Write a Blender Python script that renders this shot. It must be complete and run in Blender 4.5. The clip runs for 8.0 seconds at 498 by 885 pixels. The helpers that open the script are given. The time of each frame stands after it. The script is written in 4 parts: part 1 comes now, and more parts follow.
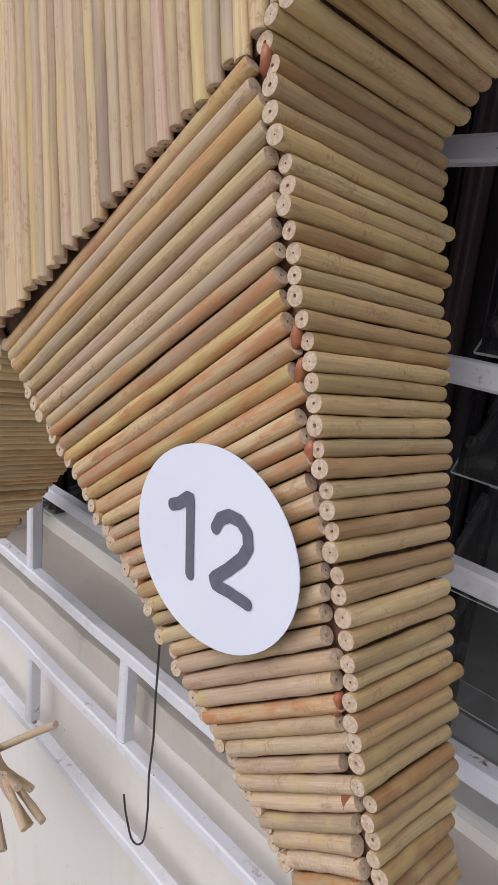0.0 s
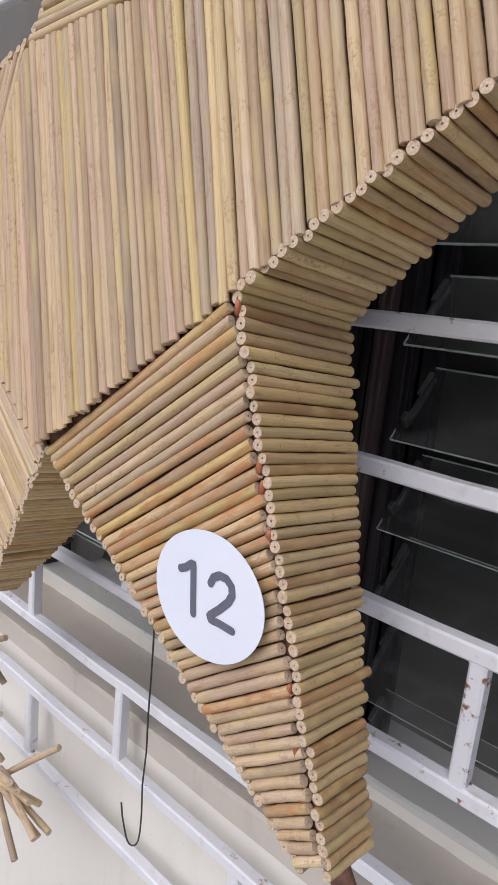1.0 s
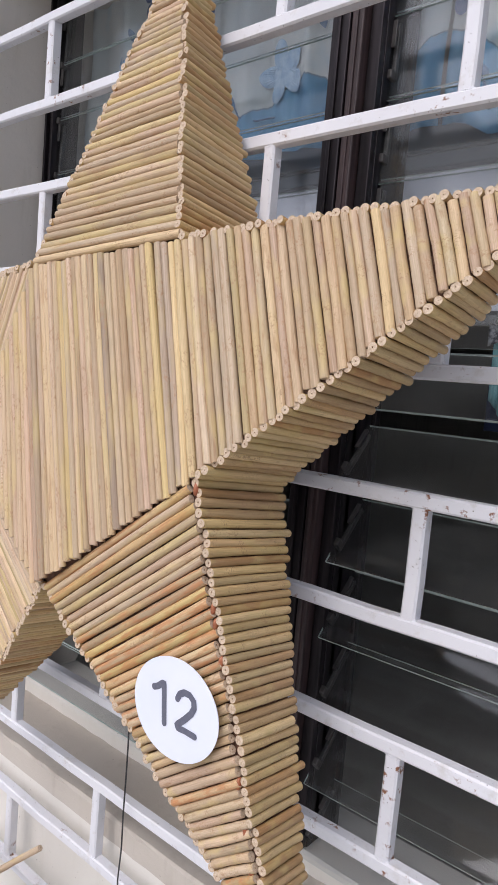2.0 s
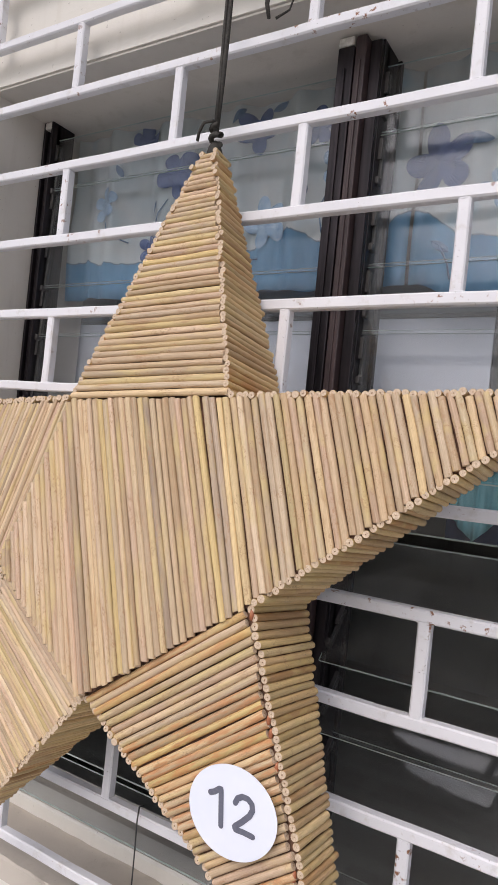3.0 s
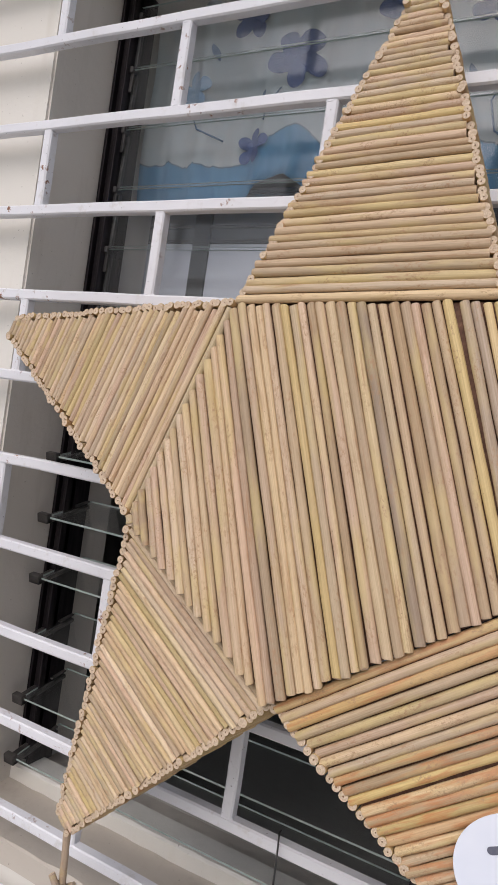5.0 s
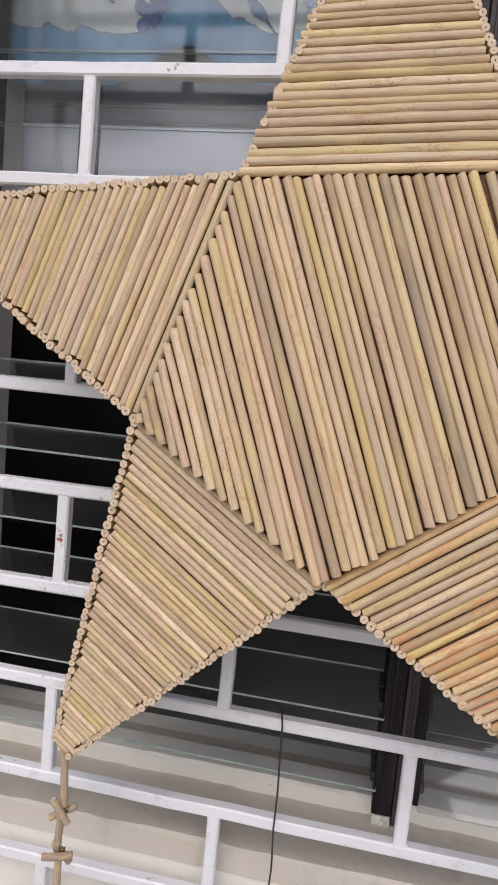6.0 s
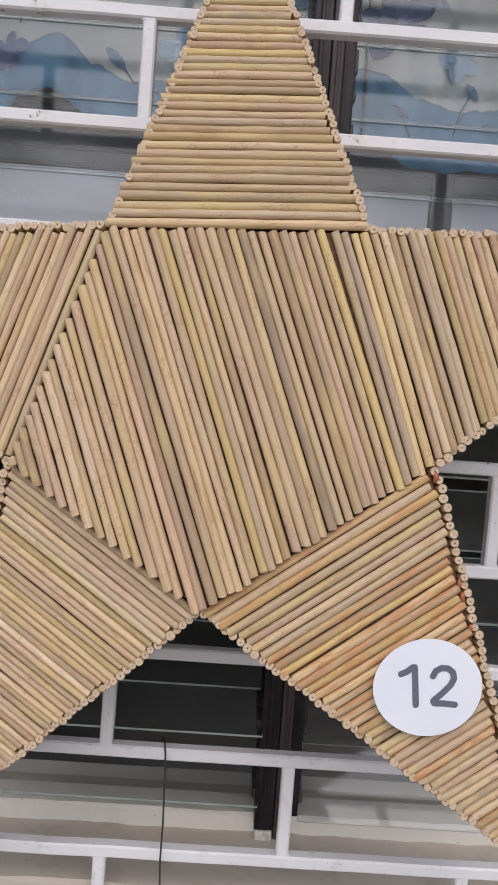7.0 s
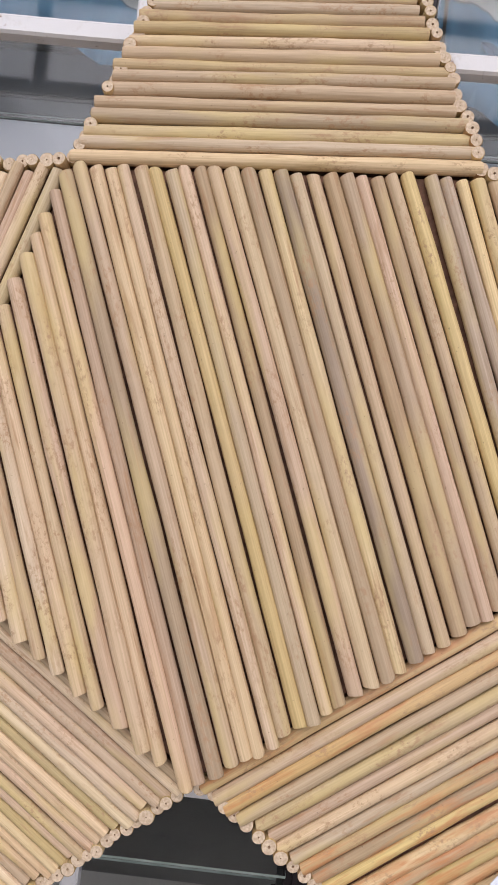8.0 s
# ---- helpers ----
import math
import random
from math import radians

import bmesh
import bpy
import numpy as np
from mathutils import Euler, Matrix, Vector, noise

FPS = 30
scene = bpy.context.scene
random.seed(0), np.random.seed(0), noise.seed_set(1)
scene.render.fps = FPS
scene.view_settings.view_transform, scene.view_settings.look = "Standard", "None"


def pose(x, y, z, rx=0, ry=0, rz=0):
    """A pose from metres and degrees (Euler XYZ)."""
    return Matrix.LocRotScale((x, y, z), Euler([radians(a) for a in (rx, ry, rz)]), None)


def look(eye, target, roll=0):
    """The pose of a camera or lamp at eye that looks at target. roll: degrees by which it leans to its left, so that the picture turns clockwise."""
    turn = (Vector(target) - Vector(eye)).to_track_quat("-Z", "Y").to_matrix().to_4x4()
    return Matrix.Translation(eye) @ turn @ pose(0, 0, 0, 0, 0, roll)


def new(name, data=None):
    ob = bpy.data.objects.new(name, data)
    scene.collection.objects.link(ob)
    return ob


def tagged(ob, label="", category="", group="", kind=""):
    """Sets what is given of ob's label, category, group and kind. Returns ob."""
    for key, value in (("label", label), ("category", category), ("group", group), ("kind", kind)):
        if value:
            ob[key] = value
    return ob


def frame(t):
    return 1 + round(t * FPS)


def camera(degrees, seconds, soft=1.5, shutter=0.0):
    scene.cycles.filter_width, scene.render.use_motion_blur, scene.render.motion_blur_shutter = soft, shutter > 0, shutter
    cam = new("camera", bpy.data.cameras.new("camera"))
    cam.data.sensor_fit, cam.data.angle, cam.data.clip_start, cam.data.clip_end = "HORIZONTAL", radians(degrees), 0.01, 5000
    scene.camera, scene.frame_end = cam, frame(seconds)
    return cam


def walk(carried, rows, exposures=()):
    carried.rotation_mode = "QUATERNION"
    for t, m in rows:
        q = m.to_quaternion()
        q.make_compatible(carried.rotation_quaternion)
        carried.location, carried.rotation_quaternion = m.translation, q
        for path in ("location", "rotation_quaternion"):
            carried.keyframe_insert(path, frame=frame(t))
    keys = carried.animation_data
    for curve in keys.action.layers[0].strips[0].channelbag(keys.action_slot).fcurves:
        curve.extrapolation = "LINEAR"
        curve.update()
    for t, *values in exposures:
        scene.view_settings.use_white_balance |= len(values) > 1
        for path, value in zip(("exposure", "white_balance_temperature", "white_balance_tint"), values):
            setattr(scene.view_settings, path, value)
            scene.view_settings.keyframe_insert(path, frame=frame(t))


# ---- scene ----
cam = camera(41.0, 8.0, soft=1.2)
PATH = [
    (0, (0.542, -0.377, 1.647), (-0.818, 0.984, 1.098), 5.9),
    (0.5, (0.576, -0.45, 1.676), (-0.686, 1.015, 1.167), 5.8),
    (1, (0.643, -0.504, 1.727), (-0.658, 0.955, 1.297), 5.6),
    (1.5, (0.716, -0.554, 1.777), (-0.622, 0.897, 1.453), 6.9),
    (1.7, (0.746, -0.575, 1.799), (-0.596, 0.885, 1.538), 6.0),
    (2.8, (0.743, -0.754, 1.873), (-0.275, 0.967, 1.854), 4.3),
    (3, (0.684, -0.798, 1.891), (-0.356, 0.91, 1.921), 5.7),
    (3.5, (0.621, -0.845, 1.886), (-0.449, 0.844, 1.925), 6.7),
    (4, (0.565, -0.85, 1.86), (-0.44, 0.879, 1.835), 7.5),
    (4.5, (0.457, -0.78, 1.832), (-0.573, 0.934, 1.804), 6.6),
    (4.7, (0.409, -0.735, 1.832), (-0.58, 1.003, 1.835), 7.8),
    (5.8, (0.173, -0.748, 1.75), (-0.379, 1.162, 1.525), 5.6),
    (6, (0.142, -0.78, 1.761), (-0.21, 1.177, 1.546), 5.3),
    (6.1, (0.138, -0.783, 1.767), (-0.141, 1.184, 1.543), 4.7),
    (6.2, (0.144, -0.797, 1.765), (-0.031, 1.188, 1.592), 3.8),
    (6.5, (0.154, -0.83, 1.772), (0.103, 1.164, 1.619), 3.7),
    (7, (0.139, -0.815, 1.775), (0.173, 1.181, 1.664), 4.1),
    (7.5, (0.137, -0.692, 1.793), (0.108, 1.304, 1.671), 4.7),
    (8, (0.136, -0.569, 1.799), (0.085, 1.428, 1.695), 5.8),
]
EXPOSURES = [(0.0, -0.40, 6200, 13), (0.5, -0.40, 6200, 13), (1.0, -0.25, 6150, 13), (1.5, -0.17, 6150, 13), (2.8, 0.08, 6300, 13), (3.0, -0.07, 6450, 13), (3.5, -0.18, 6500, 12),
             (4.5, -0.31, 6450, 12), (6.0, -0.18, 6400, 12), (7.0, -0.36, 6400, 12), (7.5, -0.32, 6400, 13), (8.0, -0.14, 6350, 13)]
walk(cam, [(t, look(eye, target, roll)) for t, eye, target, roll in PATH], EXPOSURES)


# ---------------------------------------------------------------- light
SUN_EL, SUN_AZ = radians(48), radians(180)   # high, soft, from the open side
world = bpy.data.worlds.new("overcast_sky")
scene.world = world
world.use_nodes = True
wn = world.node_tree.nodes
sky = wn.new("ShaderNodeTexSky")
sky.sky_type, sky.sun_disc = "NISHITA", False
sky.sun_elevation, sky.sun_rotation = SUN_EL, SUN_AZ
sky.air_density, sky.dust_density, sky.ozone_density = 1.0, 4.0, 0.6
veil = wn.new("ShaderNodeHueSaturation")
veil.inputs["Saturation"].default_value = 0.6
world.node_tree.links.new(sky.outputs["Color"], veil.inputs["Color"])
world.node_tree.links.new(veil.outputs["Color"], wn["Background"].inputs["Color"])
wn["Background"].inputs["Strength"].default_value = 0.15
sun = new("sun", bpy.data.lights.new("sun", "SUN"))
sun.data.energy, sun.data.angle, sun.data.color = 0.9, radians(60), (0.97, 0.96, 1.03)
sun.matrix_world = look((0, 0, 0), (-math.sin(SUN_AZ) * math.cos(SUN_EL), -math.cos(SUN_AZ) * math.cos(SUN_EL), -math.sin(SUN_EL)))


# ---------------------------------------------------------------- materials
class Mat:
    """A node material with a short way to add and join nodes."""

    def __init__(self, name, rough=0.6, metal=0.0, spec=0.5):
        self.m = bpy.data.materials.new(name)
        self.m.use_nodes = True
        self.t = self.m.node_tree
        self.b = self.t.nodes["Principled BSDF"]
        self.b.inputs["Roughness"].default_value = rough
        self.b.inputs["Metallic"].default_value = metal
        self.b.inputs["Specular IOR Level"].default_value = spec

    def node(self, kind, **inputs):
        n = self.t.nodes.new(kind)
        for k, v in inputs.items():
            self.put(n.inputs[k.replace("_", " ")], v)
        return n

    def put(self, socket, v):
        if isinstance(v, bpy.types.NodeSocket):
            self.t.links.new(v, socket)
        else:
            socket.default_value = v

    def coords(self, kind="Object"):
        return self.node("ShaderNodeTexCoord").outputs[kind]

    def place(self):
        return self.node("ShaderNodeNewGeometry").outputs["Position"]

    def mapped(self, vec, scale=(1, 1, 1), loc=(0, 0, 0)):
        return self.node("ShaderNodeMapping", Vector=vec, Scale=scale, Location=loc).outputs["Vector"]

    def noise(self, vec, scale, detail=4.0, rough=0.55):
        n = self.node("ShaderNodeTexNoise", Vector=vec, Scale=scale, Detail=detail, Roughness=rough)
        return n.outputs["Fac"]

    def ramp(self, fac, stops, mode="LINEAR"):
        n = self.node("ShaderNodeValToRGB", Fac=fac)
        n.color_ramp.interpolation = mode
        e = n.color_ramp.elements
        while len(e) < len(stops):
            e.new(0.5)
        for el, (p, c) in zip(e, stops):
            el.position = p
            el.color = (*c, 1) if len(c) == 3 else c
        return n.outputs["Color"]

    def mix(self, fac, a, b, mode="MIX"):
        n = self.t.nodes.new("ShaderNodeMix")
        n.data_type, n.blend_type = "RGBA", mode
        for i, v in ((0, fac), (6, a), (7, b)):
            self.put(n.inputs[i], v if not isinstance(v, tuple) or len(v) == 4 else (*v, 1))
        return n.outputs[2]

    def math(self, op, a, b=0.0, c=0.0):
        n = self.t.nodes.new("ShaderNodeMath")
        n.operation = op
        for i, v in enumerate((a, b, c)):
            self.put(n.inputs[i], v)
        return n.outputs[0]

    def bump(self, height, strength=0.3, distance=0.001):
        self.put(self.b.inputs["Normal"], self.node("ShaderNodeBump", Height=height, Strength=strength, Distance=distance).outputs["Normal"])

    def done(self, colour=None, rough=None):
        if colour is not None:
            self.put(self.b.inputs["Base Color"], (*colour, 1) if isinstance(colour, tuple) and len(colour) == 3 else colour)
        if rough is not None:
            self.put(self.b.inputs["Roughness"], rough)
        return self.m


def grey(v):
    return (v, v, v)


def cane_material(name, stops, stain, stain_colour):
    """Dry peeled cane: every stick has its own tone, streaks along it, dark nodes and brown blotches."""
    k = Mat(name, 0.5, 0, 0.35)
    rnd = k.node("ShaderNodeObjectInfo").outputs["Random"]
    base = k.ramp(rnd, stops)
    shift = k.node("ShaderNodeCombineXYZ", X=k.math("MULTIPLY", rnd, 37.0), Y=k.math("MULTIPLY", rnd, 91.0), Z=k.math("MULTIPLY", rnd, 53.0)).outputs[0]
    own = k.node("ShaderNodeVectorMath", Vector=k.coords())
    own.operation = "ADD"
    k.put(own.inputs[1], shift)
    own = own.outputs[0]
    streak = k.noise(k.mapped(own, (2.2, 2.2, 1.2)), 2.0, 5, 0.6)
    value = k.math("MULTIPLY_ADD", k.math("FRACT", k.math("MULTIPLY", rnd, 57.3)), 0.36, 0.72)
    base = k.mix(1.0, base, k.node("ShaderNodeCombineXYZ", X=value, Y=value, Z=value).outputs[0], "MULTIPLY")
    col = k.mix(k.ramp(streak, [(0.3, grey(0)), (0.75, grey(1))]), k.mix(1.0, base, (0.80, 0.74, 0.64), "MULTIPLY"), k.mix(1.0, base, (1.14, 1.12, 1.08), "MULTIPLY"))
    blotch = k.noise(k.mapped(own, (0.45, 0.45, 2.6)), 2.0, 5, 0.6)
    col = k.mix(k.ramp(blotch, [(stain, grey(0)), (stain + 0.16, grey(0.75))]), col, stain_colour)
    length = k.noise(k.mapped(own, (0.15, 0.15, 1.6)), 1.6, 2, 0.5)
    col = k.mix(k.ramp(length, [(0.52, grey(0)), (0.66, grey(0.55))]), col, (0.64, 0.50, 0.22))
    mottle = k.math("MULTIPLY", k.ramp(k.noise(k.mapped(own, (1.2, 1.2, 40.0)), 1.5, 4, 0.7), [(0.5, grey(0)), (0.62, grey(1))]), k.ramp(k.noise(k.mapped(own, (0.2, 0.2, 5.0)), 1.3, 2), [(0.53, grey(0)), (0.62, grey(0.75))]))
    col = k.mix(mottle, col, (0.42, 0.25, 0.14))
    drift = k.noise(k.place(), 9.0, 2, 0.5)
    col = k.mix(k.ramp(drift, [(0.45, grey(0)), (0.7, grey(0.2))]), col, (0.58, 0.43, 0.33))
    fleck = k.noise(k.place(), 420.0, 2, 0.5)
    col = k.mix(k.ramp(fleck, [(0.71, grey(0)), (0.78, grey(0.5))]), col, (0.22, 0.14, 0.08))
    fibre = k.noise(k.mapped(own, (9, 9, 1.4)), 3.0, 3)
    k.bump(k.math("ADD", fibre, k.math("MULTIPLY", blotch, 0.6)), 0.35, 0.0006)
    return k.done(col, k.ramp(streak, [(0.2, grey(0.42)), (0.8, grey(0.62))]))


STRAW = [(0.0, (0.60, 0.44, 0.27)), (0.10, (0.70, 0.54, 0.39)), (0.18, (0.68, 0.50, 0.39)), (0.28, (0.74, 0.62, 0.43)), (0.36, (0.52, 0.40, 0.29)), (0.46, (0.72, 0.56, 0.38)),
         (0.52, (0.68, 0.53, 0.27)), (0.58, (0.69, 0.56, 0.30)), (0.64, (0.72, 0.57, 0.43)), (0.72, (0.66, 0.48, 0.36)), (0.82, (0.76, 0.62, 0.47)), (0.90, (0.58, 0.47, 0.36)), (1.0, (0.60, 0.44, 0.28))]
M_CANE = cane_material("dry_cane", STRAW, 0.565, (0.40, 0.22, 0.11))
AMBER = [(0.0, (0.62, 0.43, 0.22)), (0.15, (0.69, 0.54, 0.34)), (0.28, (0.60, 0.40, 0.23)), (0.42, (0.73, 0.59, 0.41)), (0.55, (0.57, 0.45, 0.33)), (0.66, (0.64, 0.45, 0.22)), (0.78, (0.69, 0.54, 0.25)), (0.9, (0.70, 0.55, 0.40)), (1.0, (0.54, 0.38, 0.25))]
M_CANE_WARM = cane_material("varnish_stained_cane", AMBER, 0.455, (0.54, 0.22, 0.08))
# side canes get a more saturated palette, imitating how their faces look in shade
OLIVE = [(0.0, (0.66, 0.47, 0.27)), (0.2, (0.72, 0.55, 0.28)), (0.35, (0.54, 0.31, 0.14)), (0.5, (0.76, 0.61, 0.36)), (0.65, (0.66, 0.50, 0.27)), (0.8, (0.72, 0.55, 0.32)), (0.9, (0.50, 0.30, 0.14)), (1.0, (0.60, 0.45, 0.27))]
M_CANE_SIDE = cane_material("shade_toned_cane", OLIVE, 0.60, (0.33, 0.17, 0.08))

GREYED = [(0.0, (0.44, 0.35, 0.27)), (0.3, (0.52, 0.42, 0.34)), (0.6, (0.46, 0.36, 0.28)), (1.0, (0.56, 0.46, 0.37))]
M_CANE_GREY = cane_material("greyed_cane", GREYED, 0.62, (0.28, 0.19, 0.13))
YELLOW = [(0.0, (0.67, 0.52, 0.28)), (0.5, (0.73, 0.58, 0.35)), (1.0, (0.66, 0.51, 0.26))]
M_CANE_YELLOW = cane_material("yellow_cane", YELLOW, 0.62, (0.44, 0.28, 0.13))

k = Mat("cut_cane_end", 0.8)
M_CUT = k.done(k.ramp(k.noise(k.place(), 600, 3), [(0.3, (0.46, 0.33, 0.22)), (0.7, (0.70, 0.57, 0.43))]))
k = Mat("cane_pith", 0.9)
M_PITH = k.done(k.ramp(k.noise(k.place(), 900, 2), [(0.3, (0.30, 0.19, 0.11)), (0.7, (0.46, 0.33, 0.22))]))
k = Mat("brown_board", 0.8)
M_CORE = k.done(k.ramp(k.noise(k.place(), 140, 5), [(0.3, (0.11, 0.055, 0.036)), (0.62, (0.24, 0.125, 0.080)), (0.75, (0.34, 0.19, 0.12))]))
k = Mat("reddish_glue", 0.35)
M_GLUE = k.done(k.ramp(k.noise(k.place(), 160, 3), [(0.3, (0.30, 0.085, 0.04)), (0.7, (0.48, 0.19, 0.09))]))
k = Mat("white_card", 0.55)
k.bump(k.noise(k.place(), 60, 3), 0.15, 0.001)
M_CARD = k.done(k.ramp(k.noise(k.place(), 14, 3), [(0.3, (0.80, 0.84, 0.95)), (0.7, (0.85, 0.88, 0.97))]))
k = Mat("grey_print", 0.6)
M_INK = k.done(k.ramp(k.noise(k.place(), 300, 2), [(0.3, (0.12, 0.125, 0.17)), (0.7, (0.15, 0.155, 0.20))]))

k = Mat("white_bar_enamel", 0.45)
p = k.place()
dirt = k.noise(p, 34, 6, 0.65)
col = k.ramp(k.noise(p, 7, 4), [(0.3, (0.72, 0.72, 0.76)), (0.7, (0.80, 0.80, 0.84))])
col = k.mix(k.ramp(dirt, [(0.56, grey(0)), (0.72, grey(0.5))]), col, (0.50, 0.46, 0.41))
rust = k.noise(p, 75, 5, 0.6)
patch = k.noise(p, 5, 2)
col = k.mix(k.math("MULTIPLY", k.ramp(rust, [(0.60, grey(0)), (0.66, grey(1))]), k.ramp(patch, [(0.54, grey(0)), (0.60, grey(1))])), col, (0.24, 0.10, 0.05))
speck = k.noise(p, 330, 2)
col = k.mix(k.ramp(speck, [(0.71, grey(0)), (0.75, grey(0.8))]), col, (0.10, 0.08, 0.07))
k.bump(k.math("ADD", dirt, rust), 0.3, 0.001)
M_BAR = k.done(col, k.ramp(dirt, [(0.3, grey(0.38)), (0.8, grey(0.7))]))


def plaster(name, a, b, grime):
    k = Mat(name, 0.85, 0, 0.25)
    p = k.place()
    col = k.ramp(k.noise(p, 2.2, 5), [(0.3, a), (0.7, b)])
    col = k.mix(k.ramp(k.noise(k.mapped(p, (9, 9, 1.3)), 3, 5, 0.6), [(0.55, grey(0)), (0.8, grey(0.4))]), col, grime)
    col = k.mix(k.ramp(k.noise(p, 150, 3), [(0.70, grey(0)), (0.76, grey(0.55))]), col, (0.20, 0.17, 0.14))
    k.bump(k.math("ADD", k.noise(p, 45, 6, 0.7), k.noise(p, 6, 3)), 0.35, 0.003)
    return k.done(col)


M_WALL = plaster("cream_wall_paint", (0.72, 0.69, 0.635), (0.78, 0.75, 0.695), (0.62, 0.58, 0.50))
M_REVEAL = plaster("grey_reveal_paint", (0.62, 0.58, 0.53), (0.68, 0.64, 0.59), (0.42, 0.38, 0.32))
M_SILL = plaster("worn_sill_plaster", (0.50, 0.45, 0.39), (0.60, 0.55, 0.49), (0.30, 0.25, 0.20))
M_ROOM = plaster("room_paint", (0.36, 0.36, 0.34), (0.44, 0.43, 0.41), (0.18, 0.18, 0.17))
k = Mat("concrete_ground", 0.9)
M_GROUND = k.done(k.ramp(k.noise(k.place(), 1.5, 6), [(0.3, (0.34, 0.33, 0.31)), (0.7, (0.44, 0.43, 0.40))]))
k = Mat("dark_bronze_metal", 0.42, 0.6)
p = k.place()
M_FRAME = k.done(k.ramp(k.noise(k.mapped(p, (40, 40, 3)), 3, 5), [(0.3, (0.012, 0.010, 0.012)), (0.7, (0.040, 0.032, 0.036))]))
k = Mat("brown_mullion_wood", 0.5)
p = k.place()
M_MULL = k.done(k.ramp(k.noise(k.mapped(p, (60, 60, 2)), 3, 5), [(0.3, (0.028, 0.017, 0.018)), (0.7, (0.075, 0.048, 0.048))]))
k = Mat("black_plastic", 0.4)
M_CLIP = k.done(k.ramp(k.noise(k.place(), 60, 4), [(0.3, (0.03, 0.028, 0.028)), (0.7, (0.08, 0.072, 0.068))]))
k = Mat("black_cord", 0.75)
M_CORD = k.done(k.ramp(k.noise(k.place(), 300, 3), [(0.3, (0.012, 0.011, 0.010)), (0.7, (0.05, 0.045, 0.038))]))
k = Mat("brown_twine", 0.85)
M_TWINE = k.done(k.ramp(k.noise(k.place(), 260, 4), [(0.3, (0.10, 0.055, 0.035)), (0.7, (0.26, 0.17, 0.12))]))
k = Mat("grey_wire", 0.45, 0.7)
M_WIRE = k.done(k.ramp(k.noise(k.place(), 120, 3), [(0.3, grey(0.05)), (0.7, grey(0.11))]))
k = Mat("white_plastic_tab", 0.5)
M_TAB = k.done(k.ramp(k.noise(k.place(), 90, 4), [(0.35, (0.45, 0.42, 0.38)), (0.6, (0.72, 0.70, 0.66))]))
k = Mat("pale_panel", 0.4)
M_PANEL = k.done(k.ramp(k.noise(k.place(), 4, 4), [(0.3, (0.60, 0.62, 0.69)), (0.7, (0.68, 0.70, 0.76))]))
k = Mat("dark_panel_frame", 0.5)
M_PFRAME = k.done(k.ramp(k.noise(k.place(), 20, 4), [(0.3, grey(0.05)), (0.7, grey(0.08))]))
k = Mat("mid_grey_band", 0.5)
M_BAND = k.done(k.ramp(k.noise(k.place(), 9, 4), [(0.3, (0.17, 0.17, 0.18)), (0.7, (0.22, 0.22, 0.23))]))
k = Mat("dark_grey_band", 0.5)
M_BAND_DARK = k.done(k.ramp(k.noise(k.place(), 9, 4), [(0.3, (0.10, 0.105, 0.12)), (0.7, (0.14, 0.145, 0.16))]))
k = Mat("navy_cloth", 0.9)
M_NAVY = k.done(k.ramp(k.noise(k.mapped(k.place(), (60, 60, 8)), 1, 4), [(0.3, (0.015, 0.025, 0.07)), (0.7, (0.03, 0.05, 0.12))]))
k = Mat("grey_lace", 0.9)
M_LACE = k.done(k.ramp(k.noise(k.place(), 130, 3), [(0.4, (0.10, 0.11, 0.13)), (0.6, (0.52, 0.54, 0.58))]))
k = Mat("teal_cloth", 0.9)
M_TEAL = k.done(k.ramp(k.noise(k.mapped(k.place(), (60, 60, 8)), 1, 4), [(0.3, (0.10, 0.36, 0.42)), (0.7, (0.30, 0.60, 0.65))]))
k = Mat("blue_print", 0.9)
M_FLOWER = k.done(k.ramp(k.noise(k.place(), 70, 4), [(0.3, (0.045, 0.075, 0.19)), (0.7, (0.10, 0.15, 0.32))]))
k = Mat("pale_blue_print", 0.9)
M_FLOWER_PALE = k.done(k.ramp(k.noise(k.place(), 70, 4), [(0.3, (0.20, 0.33, 0.50)), (0.7, (0.38, 0.50, 0.62))]))
k = Mat("leaf_print", 0.9)
M_LEAF = k.done(k.ramp(k.noise(k.place(), 90, 4), [(0.3, (0.06, 0.12, 0.22)), (0.7, (0.16, 0.25, 0.38))]))

# printed cloth: pale ground above, blue border with a wavy edge below
k = Mat("printed_curtain_cloth", 0.9)
p = k.place()
sep = k.node("ShaderNodeSeparateXYZ", Vector=p)
def hill(centre, width, height):
    d = k.math("MULTIPLY", k.math("SUBTRACT", sep.outputs["X"], centre), 1.0 / width)
    return k.math("MULTIPLY", k.math("EXPONENT", k.math("MULTIPLY", k.math("MULTIPLY", d, d), -1.0)), height)


edge = k.math("MULTIPLY_ADD", k.noise(k.mapped(p, (1, 1, 0)), 26.0, 3), 0.03, 2.258)
for centre, width, height in ((-0.19, 0.065, 0.068), (0.31, 0.05, 0.058), (-0.46, 0.05, 0.015), (0.62, 0.06, 0.05), (0.06, 0.07, 0.04)):
    edge = k.math("ADD", edge, hill(centre, width, height))
gap = k.math("SUBTRACT", edge, sep.outputs["Z"])
fac = k.math("MINIMUM", k.math("MAXIMUM", k.math("MULTIPLY", gap, 250.0), 0.0), 1.0)
rim = k.math("MAXIMUM", k.math("SUBTRACT", 1.0, k.math("MULTIPLY", k.math("ABSOLUTE", k.math("SUBTRACT", gap, 0.002)), 450.0)), 0.0)
